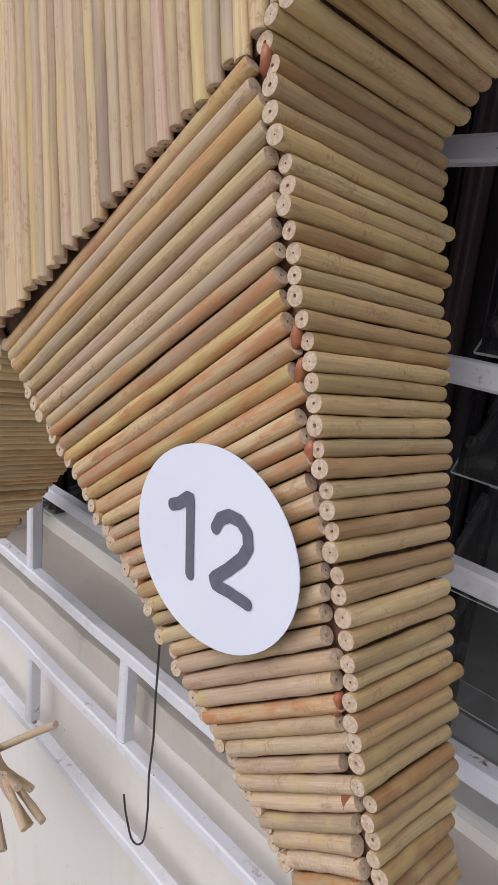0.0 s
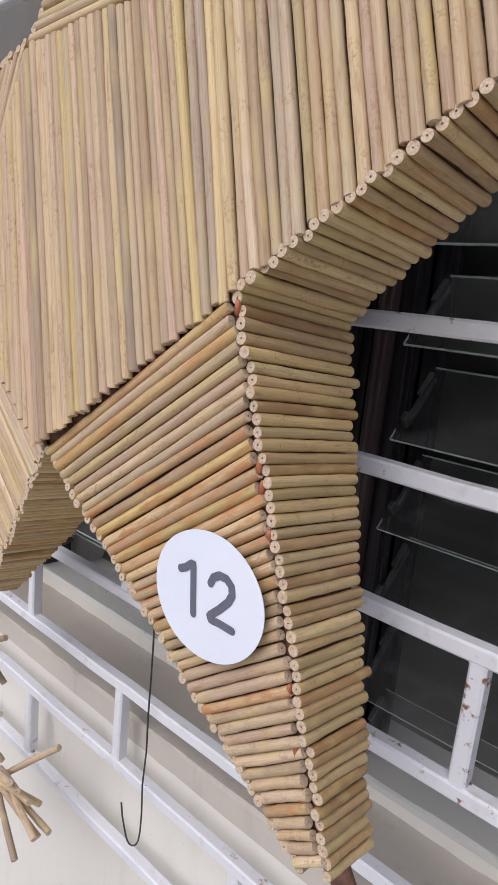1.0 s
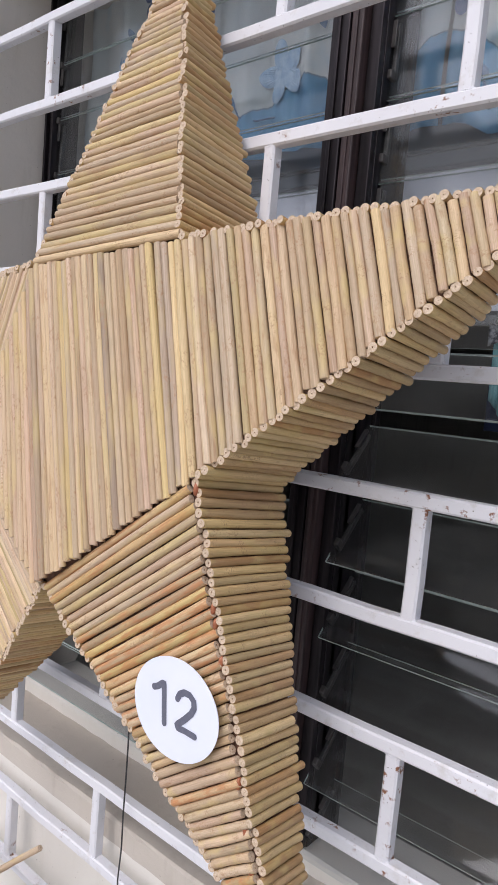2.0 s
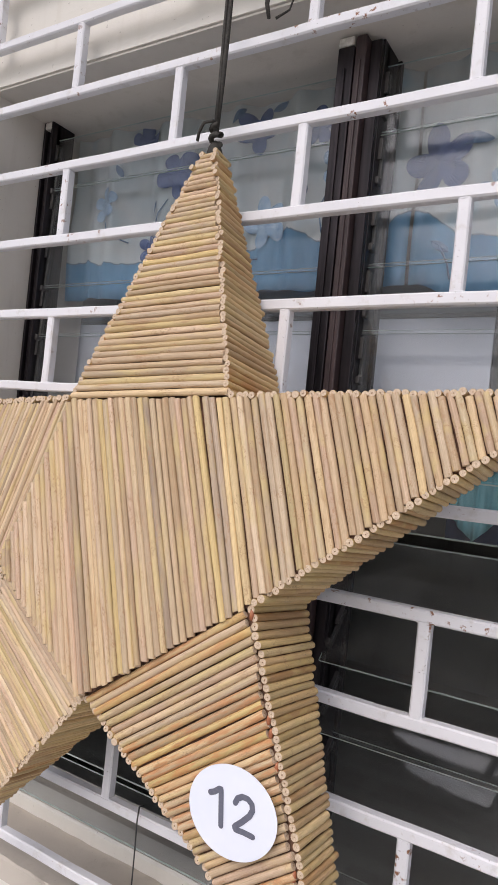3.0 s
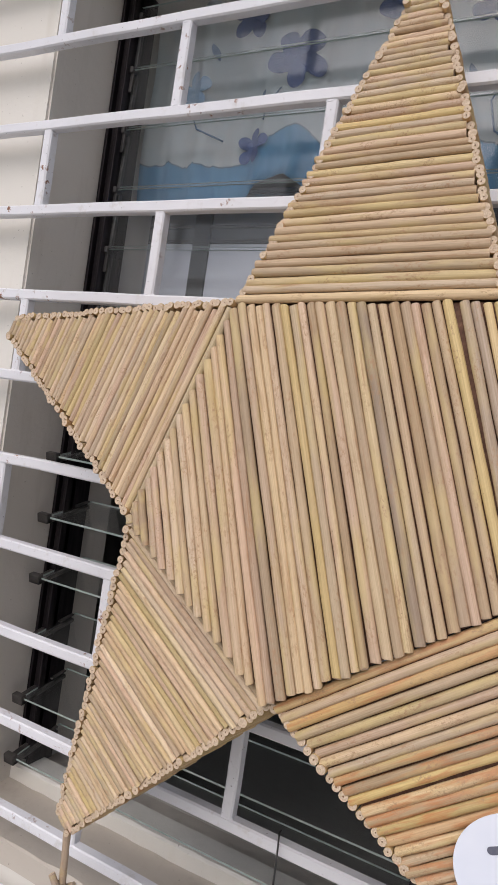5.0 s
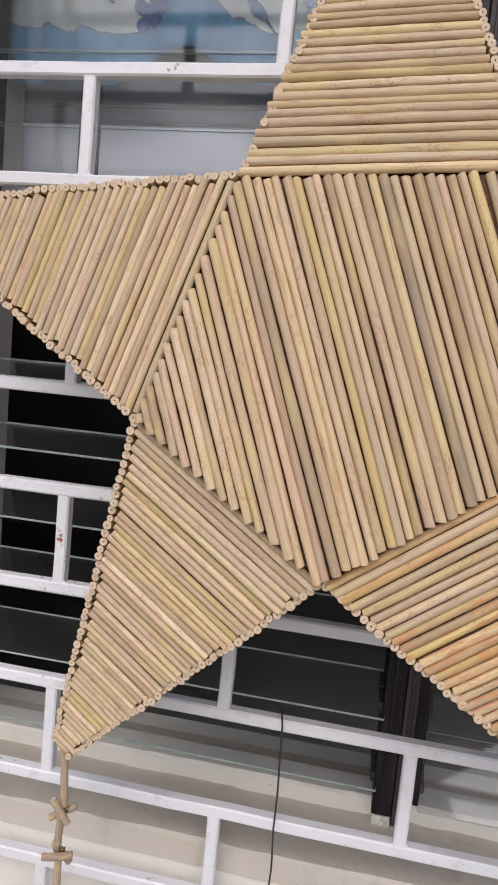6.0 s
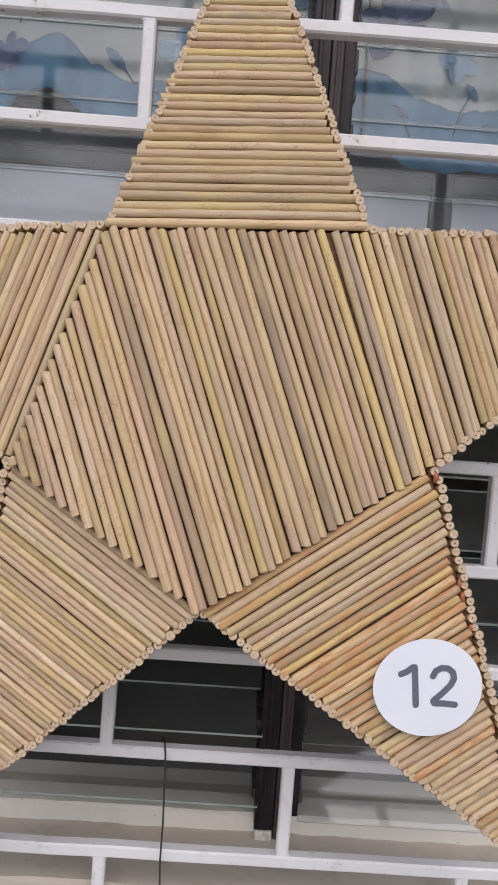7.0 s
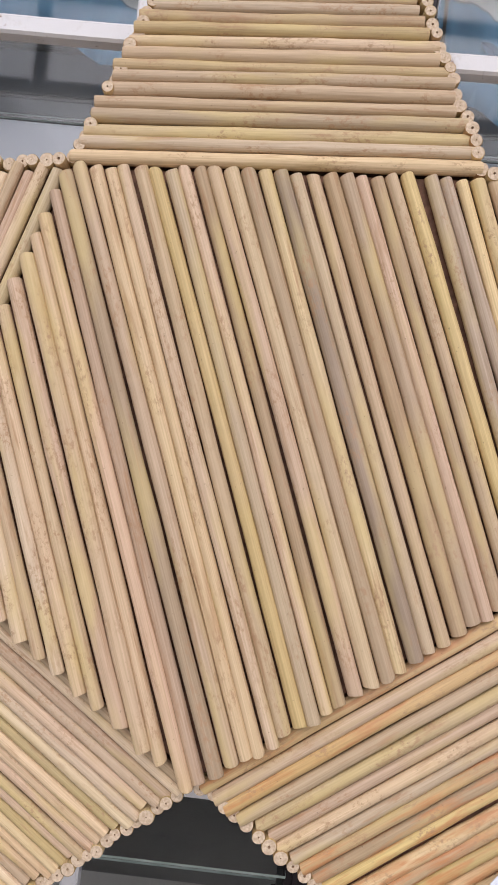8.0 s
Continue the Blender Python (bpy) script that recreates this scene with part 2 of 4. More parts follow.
ground_c = k.ramp(k.noise(p, 9, 4), [(0.35, (0.68, 0.77, 0.80)), (0.6, (0.80, 0.83, 0.83)), (0.8, (0.52, 0.70, 0.80))])
blue_c = k.ramp(k.noise(k.mapped(p, (18, 1, 3)), 2, 4), [(0.3, (0.12, 0.35, 0.58)), (0.7, (0.25, 0.53, 0.77))])
k.bump(k.noise(p, 700, 2), 0.3, 0.0005)
M_CURTAIN = k.done(k.mix(k.math("MULTIPLY", rim, 0.7), k.mix(fac, ground_c, blue_c), (0.06, 0.12, 0.20)))


def glass_material(name, tint):
    """Pane: clear through, with a gloss that grows at grazing angles."""
    k = Mat(name)
    t = k.t
    t.nodes.remove(k.b)
    facing = k.node("ShaderNodeLayerWeight", Blend=0.5).outputs["Facing"]
    gloss = k.math("MULTIPLY_ADD", k.math("POWER", facing, 4.5), 0.9, 0.035)
    film = k.noise(k.place(), 18.0, 4)
    clear = k.node("ShaderNodeBsdfTransparent", Color=(*tint, 1))
    shine = k.node("ShaderNodeBsdfGlossy", Roughness=k.math("MULTIPLY_ADD", film, 0.10, 0.0))
    both = k.node("ShaderNodeMixShader", Fac=gloss)
    k.put(both.inputs[1], clear.outputs[0])
    k.put(both.inputs[2], shine.outputs[0])
    dust = k.node("ShaderNodeBsdfDiffuse", Color=(0.55, 0.56, 0.54, 1))
    dusty = k.node("ShaderNodeMixShader", Fac=k.ramp(k.noise(k.place(), 7.0, 6, 0.65), [(0.35, grey(0.011)), (0.75, grey(0.045))]))
    k.put(dusty.inputs[1], both.outputs[0])
    k.put(dusty.inputs[2], dust.outputs[0])
    k.put(t.nodes["Material Output"].inputs["Surface"], dusty.outputs[0])
    return k.m


M_GLASS = glass_material("louvre_glass", (0.962, 0.97, 0.976))
k = Mat("ground_glass_edge", 0.3)
M_GLASS_EDGE = k.done(k.ramp(k.noise(k.place(), 40, 3), [(0.3, (0.30, 0.38, 0.35)), (0.7, (0.50, 0.58, 0.55))]))


# ---------------------------------------------------------------- mesh helpers
def part(name, bm, material, parent=None, label=""):
    """Link a bmesh as one mesh object, under its thing where one is given."""
    me = bpy.data.meshes.new(name)
    bm.normal_update()
    bm.to_mesh(me)
    bm.free()
    for m in material if isinstance(material, (list, tuple)) else [material]:
        me.materials.append(m)
    ob = new(name, me)
    if parent is not None:
        ob.parent = parent
        ob.matrix_parent_inverse = parent.matrix_basis.inverted()
    if label:
        ob["label"] = label
    return ob


def base(name, at):
    ob = new(name)
    ob.empty_display_size = 0.05
    ob.matrix_basis = Matrix.Translation(at)
    return ob


def box(x0, x1, y0, y1, z0, z1, bevel=0.0, bm=None):
    bm = bm or bmesh.new()
    vs = bmesh.ops.create_cube(bm, size=1.0)["verts"]
    for v in vs:
        v.co = Vector(((x0 + x1) / 2 + v.co.x * (x1 - x0), (y0 + y1) / 2 + v.co.y * (y1 - y0), (z0 + z1) / 2 + v.co.z * (z1 - z0)))
    if bevel:
        es = {e for v in vs for e in v.link_edges}
        bmesh.ops.bevel(bm, geom=list(es), offset=bevel, segments=2, affect="EDGES", profile=0.5)
    return bm


def tube(points, radius, sides=8, bm=None, wobble=0.0, seed=0):
    """A round rod or cord along a line of points; radius may be a list."""
    bm = bm or bmesh.new()
    rng = random.Random(seed)
    pts = [Vector(q) for q in points]
    radii = radius if isinstance(radius, (list, tuple)) else [radius] * len(pts)
    rings = []
    for i, q in enumerate(pts):
        way = (pts[min(i + 1, len(pts) - 1)] - pts[max(i - 1, 0)]).normalized()
        ref = Vector((0, 1, 0)) if abs(way.y) < 0.8 else Vector((1, 0, 0))
        a = way.cross(ref).normalized()
        b = way.cross(a)
        r = radii[i] * (1 + wobble * rng.uniform(-1, 1))
        rings.append([bm.verts.new(q + r * (math.cos(2 * math.pi * j / sides) * a + math.sin(2 * math.pi * j / sides) * b)) for j in range(sides)])
    for r0, r1 in zip(rings, rings[1:]):
        for j in range(sides):
            bm.faces.new((r0[j], r0[(j + 1) % sides], r1[(j + 1) % sides], r1[j])).smooth = True
    bm.faces.new(rings[0][::-1])
    bm.faces.new(rings[-1])
    bmesh.ops.recalc_face_normals(bm, faces=bm.faces)
    return bm


def hull(points, bm=None):
    bm = bm or bmesh.new()
    vs = [bm.verts.new(q) for q in points]
    out = bmesh.ops.convex_hull(bm, input=vs)
    bmesh.ops.delete(bm, geom=[g for g in out["geom_interior"] if isinstance(g, bmesh.types.BMVert)], context="VERTS")
    return bm


# ---------------------------------------------------------------- ground, wall, window opening
WALL_Y, REVEAL = 0.042, 0.30                   # outer face, thickness of the wall
OPEN_L, OPEN_R, OPEN_B, OPEN_T = -0.518, 1.80, 1.120, 2.572
FRAME_Y = 0.187

ground = tagged(part("ground", box(-400, 400, -400, 400, -0.3, 0.0), M_GROUND), "pale concrete ground in front of the building", "ground", kind="structure")


def wall_with_opening():
    bm = bmesh.new()
    y0, y1 = WALL_Y, WALL_Y + REVEAL
    box(-6, OPEN_L, y0, y1, 0, 3.4, bm=bm)
    box(OPEN_R, 6, y0, y1, 0, 3.4, bm=bm)
    box(OPEN_L, OPEN_R, y0, y1, 0, OPEN_B, bm=bm)
    box(OPEN_L, OPEN_R, y0, y1, OPEN_T, 3.4, bm=bm)
    bmesh.ops.remove_doubles(bm, verts=bm.verts, dist=1e-5)
    return bm


tagged(part("wall_north", wall_with_opening(), M_WALL), "cream painted plaster wall with a wide window opening", "wall", kind="structure")


def rough_slab(x0, x1, y0, y1, z0, z1, seed, amount=0.002, step=0.03):
    """A plaster slab with a slightly uneven top and front edge."""
    bm = bmesh.new()
    n = int((x1 - x0) / step)
    rng = random.Random(seed)
    rows = []
    for i in range(n + 1):
        x = x0 + (x1 - x0) * i / n
        d, e = rng.uniform(-amount, amount), rng.uniform(-amount, amount)
        rows.append([bm.verts.new(q) for q in ((x, y1, z0), (x, y1, z1 + e * 0.3), (x, y0 + 0.004, z1 + e), (x, y0 + d, z1 - 0.004), (x, y0 + d * 0.5, z0))])
    for a, b in zip(rows, rows[1:]):
        for j in range(4):
            bm.faces.new((a[j], a[j + 1], b[j + 1], b[j]))
        bm.faces.new((a[4], a[0], b[0], b[4]))
    bm.faces.new(rows[0])
    bm.faces.new(rows[-1][::-1])
    bmesh.ops.recalc_face_normals(bm, faces=bm.faces)
    return bm


tagged(part("window_sill", rough_slab(OPEN_L + 0.002, OPEN_R - 0.002, WALL_Y - 0.004, FRAME_Y + 0.1, OPEN_B - 0.03, OPEN_B + 0.008, 3), M_SILL), "worn grey-brown plaster window sill with chipped edge", "window sill", kind="structure")
tagged(part("trim", rough_slab(OPEN_L + 0.003, OPEN_R - 0.003, FRAME_Y - 0.022, FRAME_Y + 0.03, OPEN_B + 0.004, OPEN_B + 0.036, 5, 0.001), M_WALL), "cream plaster strip under the louvre frames", "trim", kind="structure")
tagged(part("reveal_left", box(OPEN_L, OPEN_L + 0.004, WALL_Y + 0.004, WALL_Y + REVEAL, OPEN_B + 0.008, OPEN_T - 0.004), M_REVEAL), "grey-cream painted side of the window opening", "reveal", kind="structure")
tagged(part("reveal_top", box(OPEN_L + 0.004, OPEN_R - 0.004, WALL_Y + 0.004, WALL_Y + REVEAL, OPEN_T - 0.005, OPEN_T - 0.001), M_REVEAL), "grey-cream painted soffit of the window opening", "reveal", kind="structure")


# unseen overhang, added and sized to darken the upper wall
tagged(part("unseen_eave", box(-6, 6, -0.55, WALL_Y + REVEAL, 3.40, 3.52), M_WALL), "plain cream unseen roof overhang, added to shade the upper wall", "eave", kind="structure")

# the dim room behind
def room():
    bm = bmesh.new()
    x0, x1, y0, y1, z0, z1, w = -3.0, 4.0, WALL_Y + REVEAL, 4.5, 0.25, 3.1, 0.1
    box(x0, x1, y1, y1 + w, z0, z1, bm=bm)
    box(x0 - w, x0, y0, y1 + w, z0, z1, bm=bm)
    box(x1, x1 + w, y0, y1 + w, z0, z1, bm=bm)
    return bm


tagged(part("wall_room", room(), M_ROOM), "dim grey walls of the room behind the louvres", "wall", kind="structure")
tagged(part("floor", box(-3.1, 4.1, WALL_Y + REVEAL, 4.6, 0.15, 0.25), M_ROOM), "dim grey floor of the room", "floor", kind="structure")
tagged(part("ceiling", box(-3.1, 4.1, WALL_Y + REVEAL, 4.6, 3.1, 3.2), M_ROOM), "dim grey ceiling of the room", "ceiling", kind="structure")


# ---------------------------------------------------------------- louvre windows
PITCH = 0.107
EDGES = [1.478 + PITCH * (i - 3) for i in range(13)]      # lower edge of each pane
BAYS = [(OPEN_L + 0.006, 0.232, 12.0), (0.2425, 1.00, 45.0), (1.02, 1.78, 45.0)]
SPLIT = 7                                                 # panes from this one up are shut


def louvre_window(number, x0, x1, tilt):
    win = base("window_%d" % number, ((x0 + x1) / 2, FRAME_Y, OPEN_B + 0.036))
    tagged(win, "dark bronze louvre window, upper panes shut, lower panes open", "window", "louvre windows", "structure")
    for a, b in ((x0, x0 + 0.028), (x1 - 0.028, x1)):
        bm = box(a, b, FRAME_Y, FRAME_Y + 0.012, OPEN_B + 0.03, OPEN_T - 0.006, 0.002)
        box(a, a + 0.006, FRAME_Y - 0.012, FRAME_Y + 0.05, OPEN_B + 0.03, OPEN_T - 0.006, 0.001, bm=bm)
        box(b - 0.006, b, FRAME_Y - 0.012, FRAME_Y + 0.05, OPEN_B + 0.03, OPEN_T - 0.006, 0.001, bm=bm)
        box((a + b) / 2 - 0.004, (a + b) / 2 + 0.004, FRAME_Y - 0.006, FRAME_Y, OPEN_B + 0.05, OPEN_T - 0.03, 0.001, bm=bm)
        part("window_frame", bm, M_FRAME, win)
        part("end_tab", box(a + 0.004, b - 0.001, FRAME_Y - 0.014, FRAME_Y + 0.016, OPEN_B + 0.009, OPEN_B + 0.029, 0.002), M_TAB, win, "chipped white end tab")
        part("end_tab", box(a + 0.004, b - 0.004, FRAME_Y - 0.013, FRAME_Y + 0.02, OPEN_T - 0.022, OPEN_T - 0.007, 0.002), M_TAB, win, "chipped white end tab")
    for i, z in enumerate(EDGES):
        shut = i >= SPLIT
        turn = radians(88 if shut else tilt)
        z -= 0.020 if shut else 0.0
        cy, cz = FRAME_Y + 0.006, z + PITCH * 0.5 * (1.0 if shut else 0.73)
        m = Matrix.Translation((0, cy, cz)) @ Matrix.Rotation(turn, 4, "X")
        bm = box(x0 + 0.026, x1 - 0.026, -0.057, 0.057, -0.002, 0.002, 0.0008)
        bm.normal_update()
        for f in bm.faces:
            f.material_index = 0 if abs(f.normal.z) > 0.9 else 1
        bm.transform(m)
        pane = part("pane", bm, (M_GLASS, M_GLASS_EDGE), win)
        pane.visible_shadow = False
        for a, b in ((x0 + 0.010, x0 + 0.034), (x1 - 0.034, x1 - 0.010)):
            out = 0.064 if number == 1 and a < x0 + 0.02 else 0.030
            bm = box(a, b, -out, 0.045, -0.010, -0.0025, 0.002)
            box(a, b, -out, -out + 0.012, -0.010, 0.007, 0.002, bm=bm)
            box(a, b, 0.010, 0.045, 0.0025, 0.006, 0.001, bm=bm)
            bm.transform(m)
            part("pane_clip", bm, M_CLIP, win)
    return win


for n, bay in enumerate(BAYS):
    louvre_window(n + 1, *bay)
for x0, x1 in ((0.206, 0.276), (0.974, 1.046)):
    tagged(part("window_backing", box(x0, x1, FRAME_Y + 0.052, FRAME_Y + 0.064, OPEN_B + 0.037, OPEN_T - 0.007, 0.001), M_FRAME), "dark metal strip closing the joint behind the louvre frames", "mullion", "mullions", "structure")
for x in (0.2335, 1.006):
    post = tagged(base("window_post", (x, FRAME_Y - 0.03, OPEN_B + 0.008)), "dark metal post with brown batten between two louvre windows", "mullion", "window posts", "structure")
    bm = box(x - 0.030, x - 0.002, FRAME_Y - 0.042, FRAME_Y - 0.0125, OPEN_B + 0.024, OPEN_T - 0.024, 0.002)
    box(x - 0.020, x - 0.014, FRAME_Y - 0.046, FRAME_Y - 0.041, OPEN_B + 0.06, OPEN_T - 0.06, 0.001, bm=bm)
    part("channel", bm, M_FRAME, post)
    bm = box(x - 0.001, x + 0.017, FRAME_Y - 0.040, FRAME_Y - 0.0125, OPEN_B + 0.009, OPEN_T - 0.009, 0.002)
    box(x + 0.006, x + 0.010, FRAME_Y - 0.043, FRAME_Y - 0.039, OPEN_B + 0.03, OPEN_T - 0.05, 0.001, bm=bm)
    part("batten", bm, M_MULL, post)
    part("back_rail", box(x + 0.018, x + 0.036, FRAME_Y - 0.024, FRAME_Y - 0.0125, OPEN_B + 0.037, OPEN_T - 0.012, 0.0015), M_FRAME, post)
    for z0, z1 in ((OPEN_B + 0.0085, OPEN_B + 0.0235), (OPEN_T - 0.0235, OPEN_T - 0.010)):
        part("end_tab", box(x - 0.029, x - 0.003, FRAME_Y - 0.044, FRAME_Y - 0.014, z0, z1, 0.002), M_TAB, post, "chipped white end tab")
for x0, x1 in ((0.2335, 0.2415), (1.0025, 1.0175)):
    tagged(part("window_mullion", box(x0, x1, FRAME_Y - 0.0115, FRAME_Y + 0.05, OPEN_B + 0.037, OPEN_T - 0.007, 0.001), M_MULL), "dark brown wooden post between two louvre windows", "mullion", "mullions", "structure")


# ---------------------------------------------------------------- behind the glass
def curtain_y(x, z):
    return 0.275 + 0.010 * math.sin(x * 41 + 1.3) + 0.006 * math.sin(x * 97 + z * 4) + 0.004 * math.sin(z * 23 + x * 9)


def hem(x):
    return 2.198 + 0.062 * max(0.0, 1 - abs(x + 0.20) / 0.085) - 0.026 * min(1.0, max(0.0, (x - 0.32) / 0.06)) + 0.004 * math.sin(x * 41 + 0.6)


def curtain(x0, x1):
    bm = bmesh.new()
    nx, nz = 90, 16
    grid = []
    for i in range(nx + 1):
        x = x0 + (x1 - x0) * i / nx
        low = hem(x)
        grid.append([bm.verts.new((x, curtain_y(x, low + (2.60 - low) * j / nz), low + (2.60 - low) * j / nz)) for j in range(nz + 1)])
    for a, b in zip(grid, grid[1:]):
        for j in range(nz):
            bm.faces.new((a[j], b[j], b[j + 1], a[j + 1])).smooth = True
    bmesh.ops.solidify(bm, geom=bm.faces[:], thickness=0.0012)
    ob = part("curtain", bm, M_CURTAIN)
    return tagged(ob, "thin pale curtain printed with blue flowers and blue border", "curtain", "window curtains")


def petals(cx, cz, r, turn, count=5):
    """A printed flower lying on the cloth."""
    bm = bmesh.new()
    n = 60
    rim = []
    for i in range(n):
        a = 2 * math.pi * i / n
        d = r * (0.42 + 0.58 * abs(math.cos(count * (a - turn) / 2)) ** 0.6) * (1 + 0.06 * math.sin(3 * a + turn * 5))
        rim.append((cx + d * math.cos(a), cz + d * math.sin(a)))
    mid = bm.verts.new((cx, curtain_y(cx, cz) - 0.004, cz))
    rings = []
    for s in (0.5, 1.0):
        rings.append([bm.verts.new((cx + (x - cx) * s, curtain_y(cx + (x - cx) * s, cz + (z - cz) * s) - 0.0035, cz + (z - cz) * s)) for x, z in rim])
    for i in range(n):
        j = (i + 1) % n
        bm.faces.new((mid, rings[0][i], rings[0][j]))
        bm.faces.new((rings[0][i], rings[1][i], rings[1][j], rings[0][j]))
    return bm


def leaf(cx, cz, length, turn):
    bm = bmesh.new()
    line = []
    n = 14
    for side in (1, -1):
        for i in range(n):
            u = i / n if side == 1 else 1 - i / n
            v = side * 0.20 * math.sin(math.pi * u) ** 0.8
            x = cx + length * ((u - 0.5) * math.cos(turn) - v * math.sin(turn))
            z = cz + length * ((u - 0.5) * math.sin(turn) + v * math.cos(turn))
            line.append((x, z))
    mid = bm.verts.new((cx, curtain_y(cx, cz) - 0.004, cz))
    vs = [bm.verts.new((x, curtain_y(x, z) - 0.0035, z)) for x, z in line]
    for a, b in zip(vs, vs[1:] + vs[:1]):
        bm.faces.new((mid, a, b))
    return bm


def stem(points, width=0.0016):
    return tube([(x, curtain_y(x, z) - 0.003, z) for x, z in points], width, 4)


PRINTS = [  # centre x, z, radius, turn, dark
    (-0.300, 2.535, 0.040, 0.3, 1), (-0.195, 2.447, 0.052, 0.9, 1), (-0.265, 2.305, 0.034, 0.2, 1), (-0.02, 2.515, 0.045, 1.1, 1), (0.115, 2.50, 0.04, 0.2, 1), (-0.40, 2.41, 0.040, 0.4, 0),
    (0.02, 2.33, 0.05, 0.6, 0), (0.17, 2.42, 0.045, 0.0, 0), (0.345, 2.40, 0.062, 0.5, 1), (0.45, 2.35, 0.036, 0.8, 0), (0.52, 2.49, 0.05, 0.1, 1), (0.62, 2.31, 0.05, 0.3, 1), (0.78, 2.42, 0.05, 0.9, 0)]
LEAVES = [(-0.095, 2.305, 0.045, 2.4), (-0.255, 2.385, 0.03, 0.9), (-0.06, 2.545, 0.04, 0.7), (0.025, 2.555, 0.035, 0.5), (0.405, 2.425, 0.05, 0.1), (0.36, 2.255, 0.036, 2.6), (0.475, 2.30, 0.036, 2.2),
          (0.50, 2.245, 0.03, 0.4), (-0.36, 2.475, 0.03, 2.0), (0.19, 2.30, 0.03, 1.2), (0.10, 2.385, 0.028, 1.9)]
STEMS = [[(-0.08, 2.290), (-0.065, 2.27), (-0.03, 2.26), (0.0, 2.265)], [(-0.40, 2.37), (-0.375, 2.335), (-0.33, 2.32)], [(-0.22, 2.40), (-0.24, 2.37), (-0.245, 2.345)],
         [(0.36, 2.255), (0.375, 2.225), (0.38, 2.20)], [(0.475, 2.30), (0.46, 2.27), (0.45, 2.23)], [(0.15, 2.385), (0.13, 2.345), (0.14, 2.30), (0.17, 2.28)]]
for n, (x0, x1) in enumerate(((OPEN_L + 0.02, 0.30), (0.305, 1.05), (1.06, 1.79))):
    cur = curtain(x0, x1)
    for cx, cz, r, turn, dark in PRINTS:
        if x0 < cx < x1:
            part("printed_flower", petals(cx, cz, r, turn), M_FLOWER if dark else M_FLOWER_PALE, cur)
    for cx, cz, length, turn in LEAVES:
        if x0 < cx < x1:
            part("printed_leaf", leaf(cx, cz, length, turn), M_LEAF, cur)
    for line in STEMS:
        if x0 < line[0][0] < x1:
            part("printed_stem", stem(line), M_LEAF, cur)

# pale framed board added just behind the panes, standing in for their sky reflection
board = tagged(base("reflection_board", (0.16, 0.36, 0.25)), "pale grey stand-in board with dark frame, imitating sky reflection in the panes", "partition")
for x0, x1 in ((-0.63, -0.412), (-0.374, 0.44), (0.48, 1.00), (1.04, 1.56)):
    part("panel", box(x0, x1, 0.352, 0.362, 1.95, 2.158, 0.002), M_PANEL, board)
    part("lower_band", box(x0, x1, 0.352, 0.362, 2.166, 2.188, 0.002), M_BAND_DARK, board, "dark grey band")
    part("upper_band", box(x0, x1, 0.352, 0.362, 2.194, 2.252, 0.002), M_BAND, board, "mid-grey band")
for z0, z1 in ((1.93, 1.95), (2.158, 2.166), (2.188, 2.194), (2.252, 2.262)):
    part("frame_rail", box(-0.63, 1.56, 0.349, 0.367, z0, z1, 0.002), M_PFRAME, board)
for x in (-0.65, -0.393, 0.46, 1.02, 1.58):
    part("frame_post", box(x - 0.019, x + 0.019, 0.348, 0.368, 0.25 if x in (-0.65, 1.58) else 1.93, 2.26, 0.002), M_PFRAME, board)

def hung_cloth(x0, x1, top, low, dip, y, folds):
    """A gathered cloth with a lower edge that sinks to a point or runs in scallops."""
    bm = bmesh.new()
    g = []
    for i in range(41):
        u = i / 40
        z0 = low - (dip * (1 - abs(2 * u - 1)) if dip > 0 else dip * abs(math.sin(u * math.pi * 4)))
        wave = 0.006 * math.sin(u * folds * 6.28) + 0.003 * math.sin(u * folds * 14.1 + 1)
        g.append([bm.verts.new((x0 + (x1 - x0) * u, y + wave * (1 - j / 8), z0 + (top - z0) * j / 6)) for j in range(7)])
    for a, b in zip(g, g[1:]):
        for j in range(6):
            bm.faces.new((a[j], b[j], b[j + 1], a[j + 1])).smooth = True
    bmesh.ops.solidify(bm, geom=bm.faces[:], thickness=0.0015)
    return bm


valance = tagged(base("valance", (0.49, 0.335, 1.928)), "teal and navy window valance with grey lace edge hanging inside", "valance")
part("header", box(0.385, 0.72, 0.333, 0.347, 1.9285, 1.942, 0.002), M_PFRAME, valance, "dark wooden rail")
part("backing", hung_cloth(0.39, 0.71, 1.928, 1.778, 0, 0.350, 5), M_NAVY, valance, "navy cloth")
part("pointed_flap", hung_cloth(0.398, 0.480, 1.905, 1.822, 0.042, 0.331, 3), M_TEAL, valance)
part("side_panel", hung_cloth(0.503, 0.600, 1.905, 1.776, 0, 0.331, 4), M_TEAL, valance)
part("side_panel", hung_cloth(0.622, 0.705, 1.905, 1.776, 0, 0.331, 3), M_TEAL, valance)
part("lace", hung_cloth(0.392, 0.708, 1.928, 1.897, -0.012, 0.322, 9), M_LACE, valance, "grey lace edging")


# ---------------------------------------------------------------- white steel grille
BAR, DEPTH, CELL, ROW = 0.0160, 0.017, 0.2325, 0.13
grille = tagged(base("window_grille", (0.0, 0.01, 0.28)), "white painted steel window grille in running-bond pattern, rust-flecked", "window grille")
LEVELS = [3.01, 2.88, 2.75, 2.62, 2.49, 2.36, 2.23, 2.10, 1.97, 1.845, 1.717, 1.588, 1.459, 1.330, 1.198, 1.076, 0.95]   # fixed by hand, a little uneven


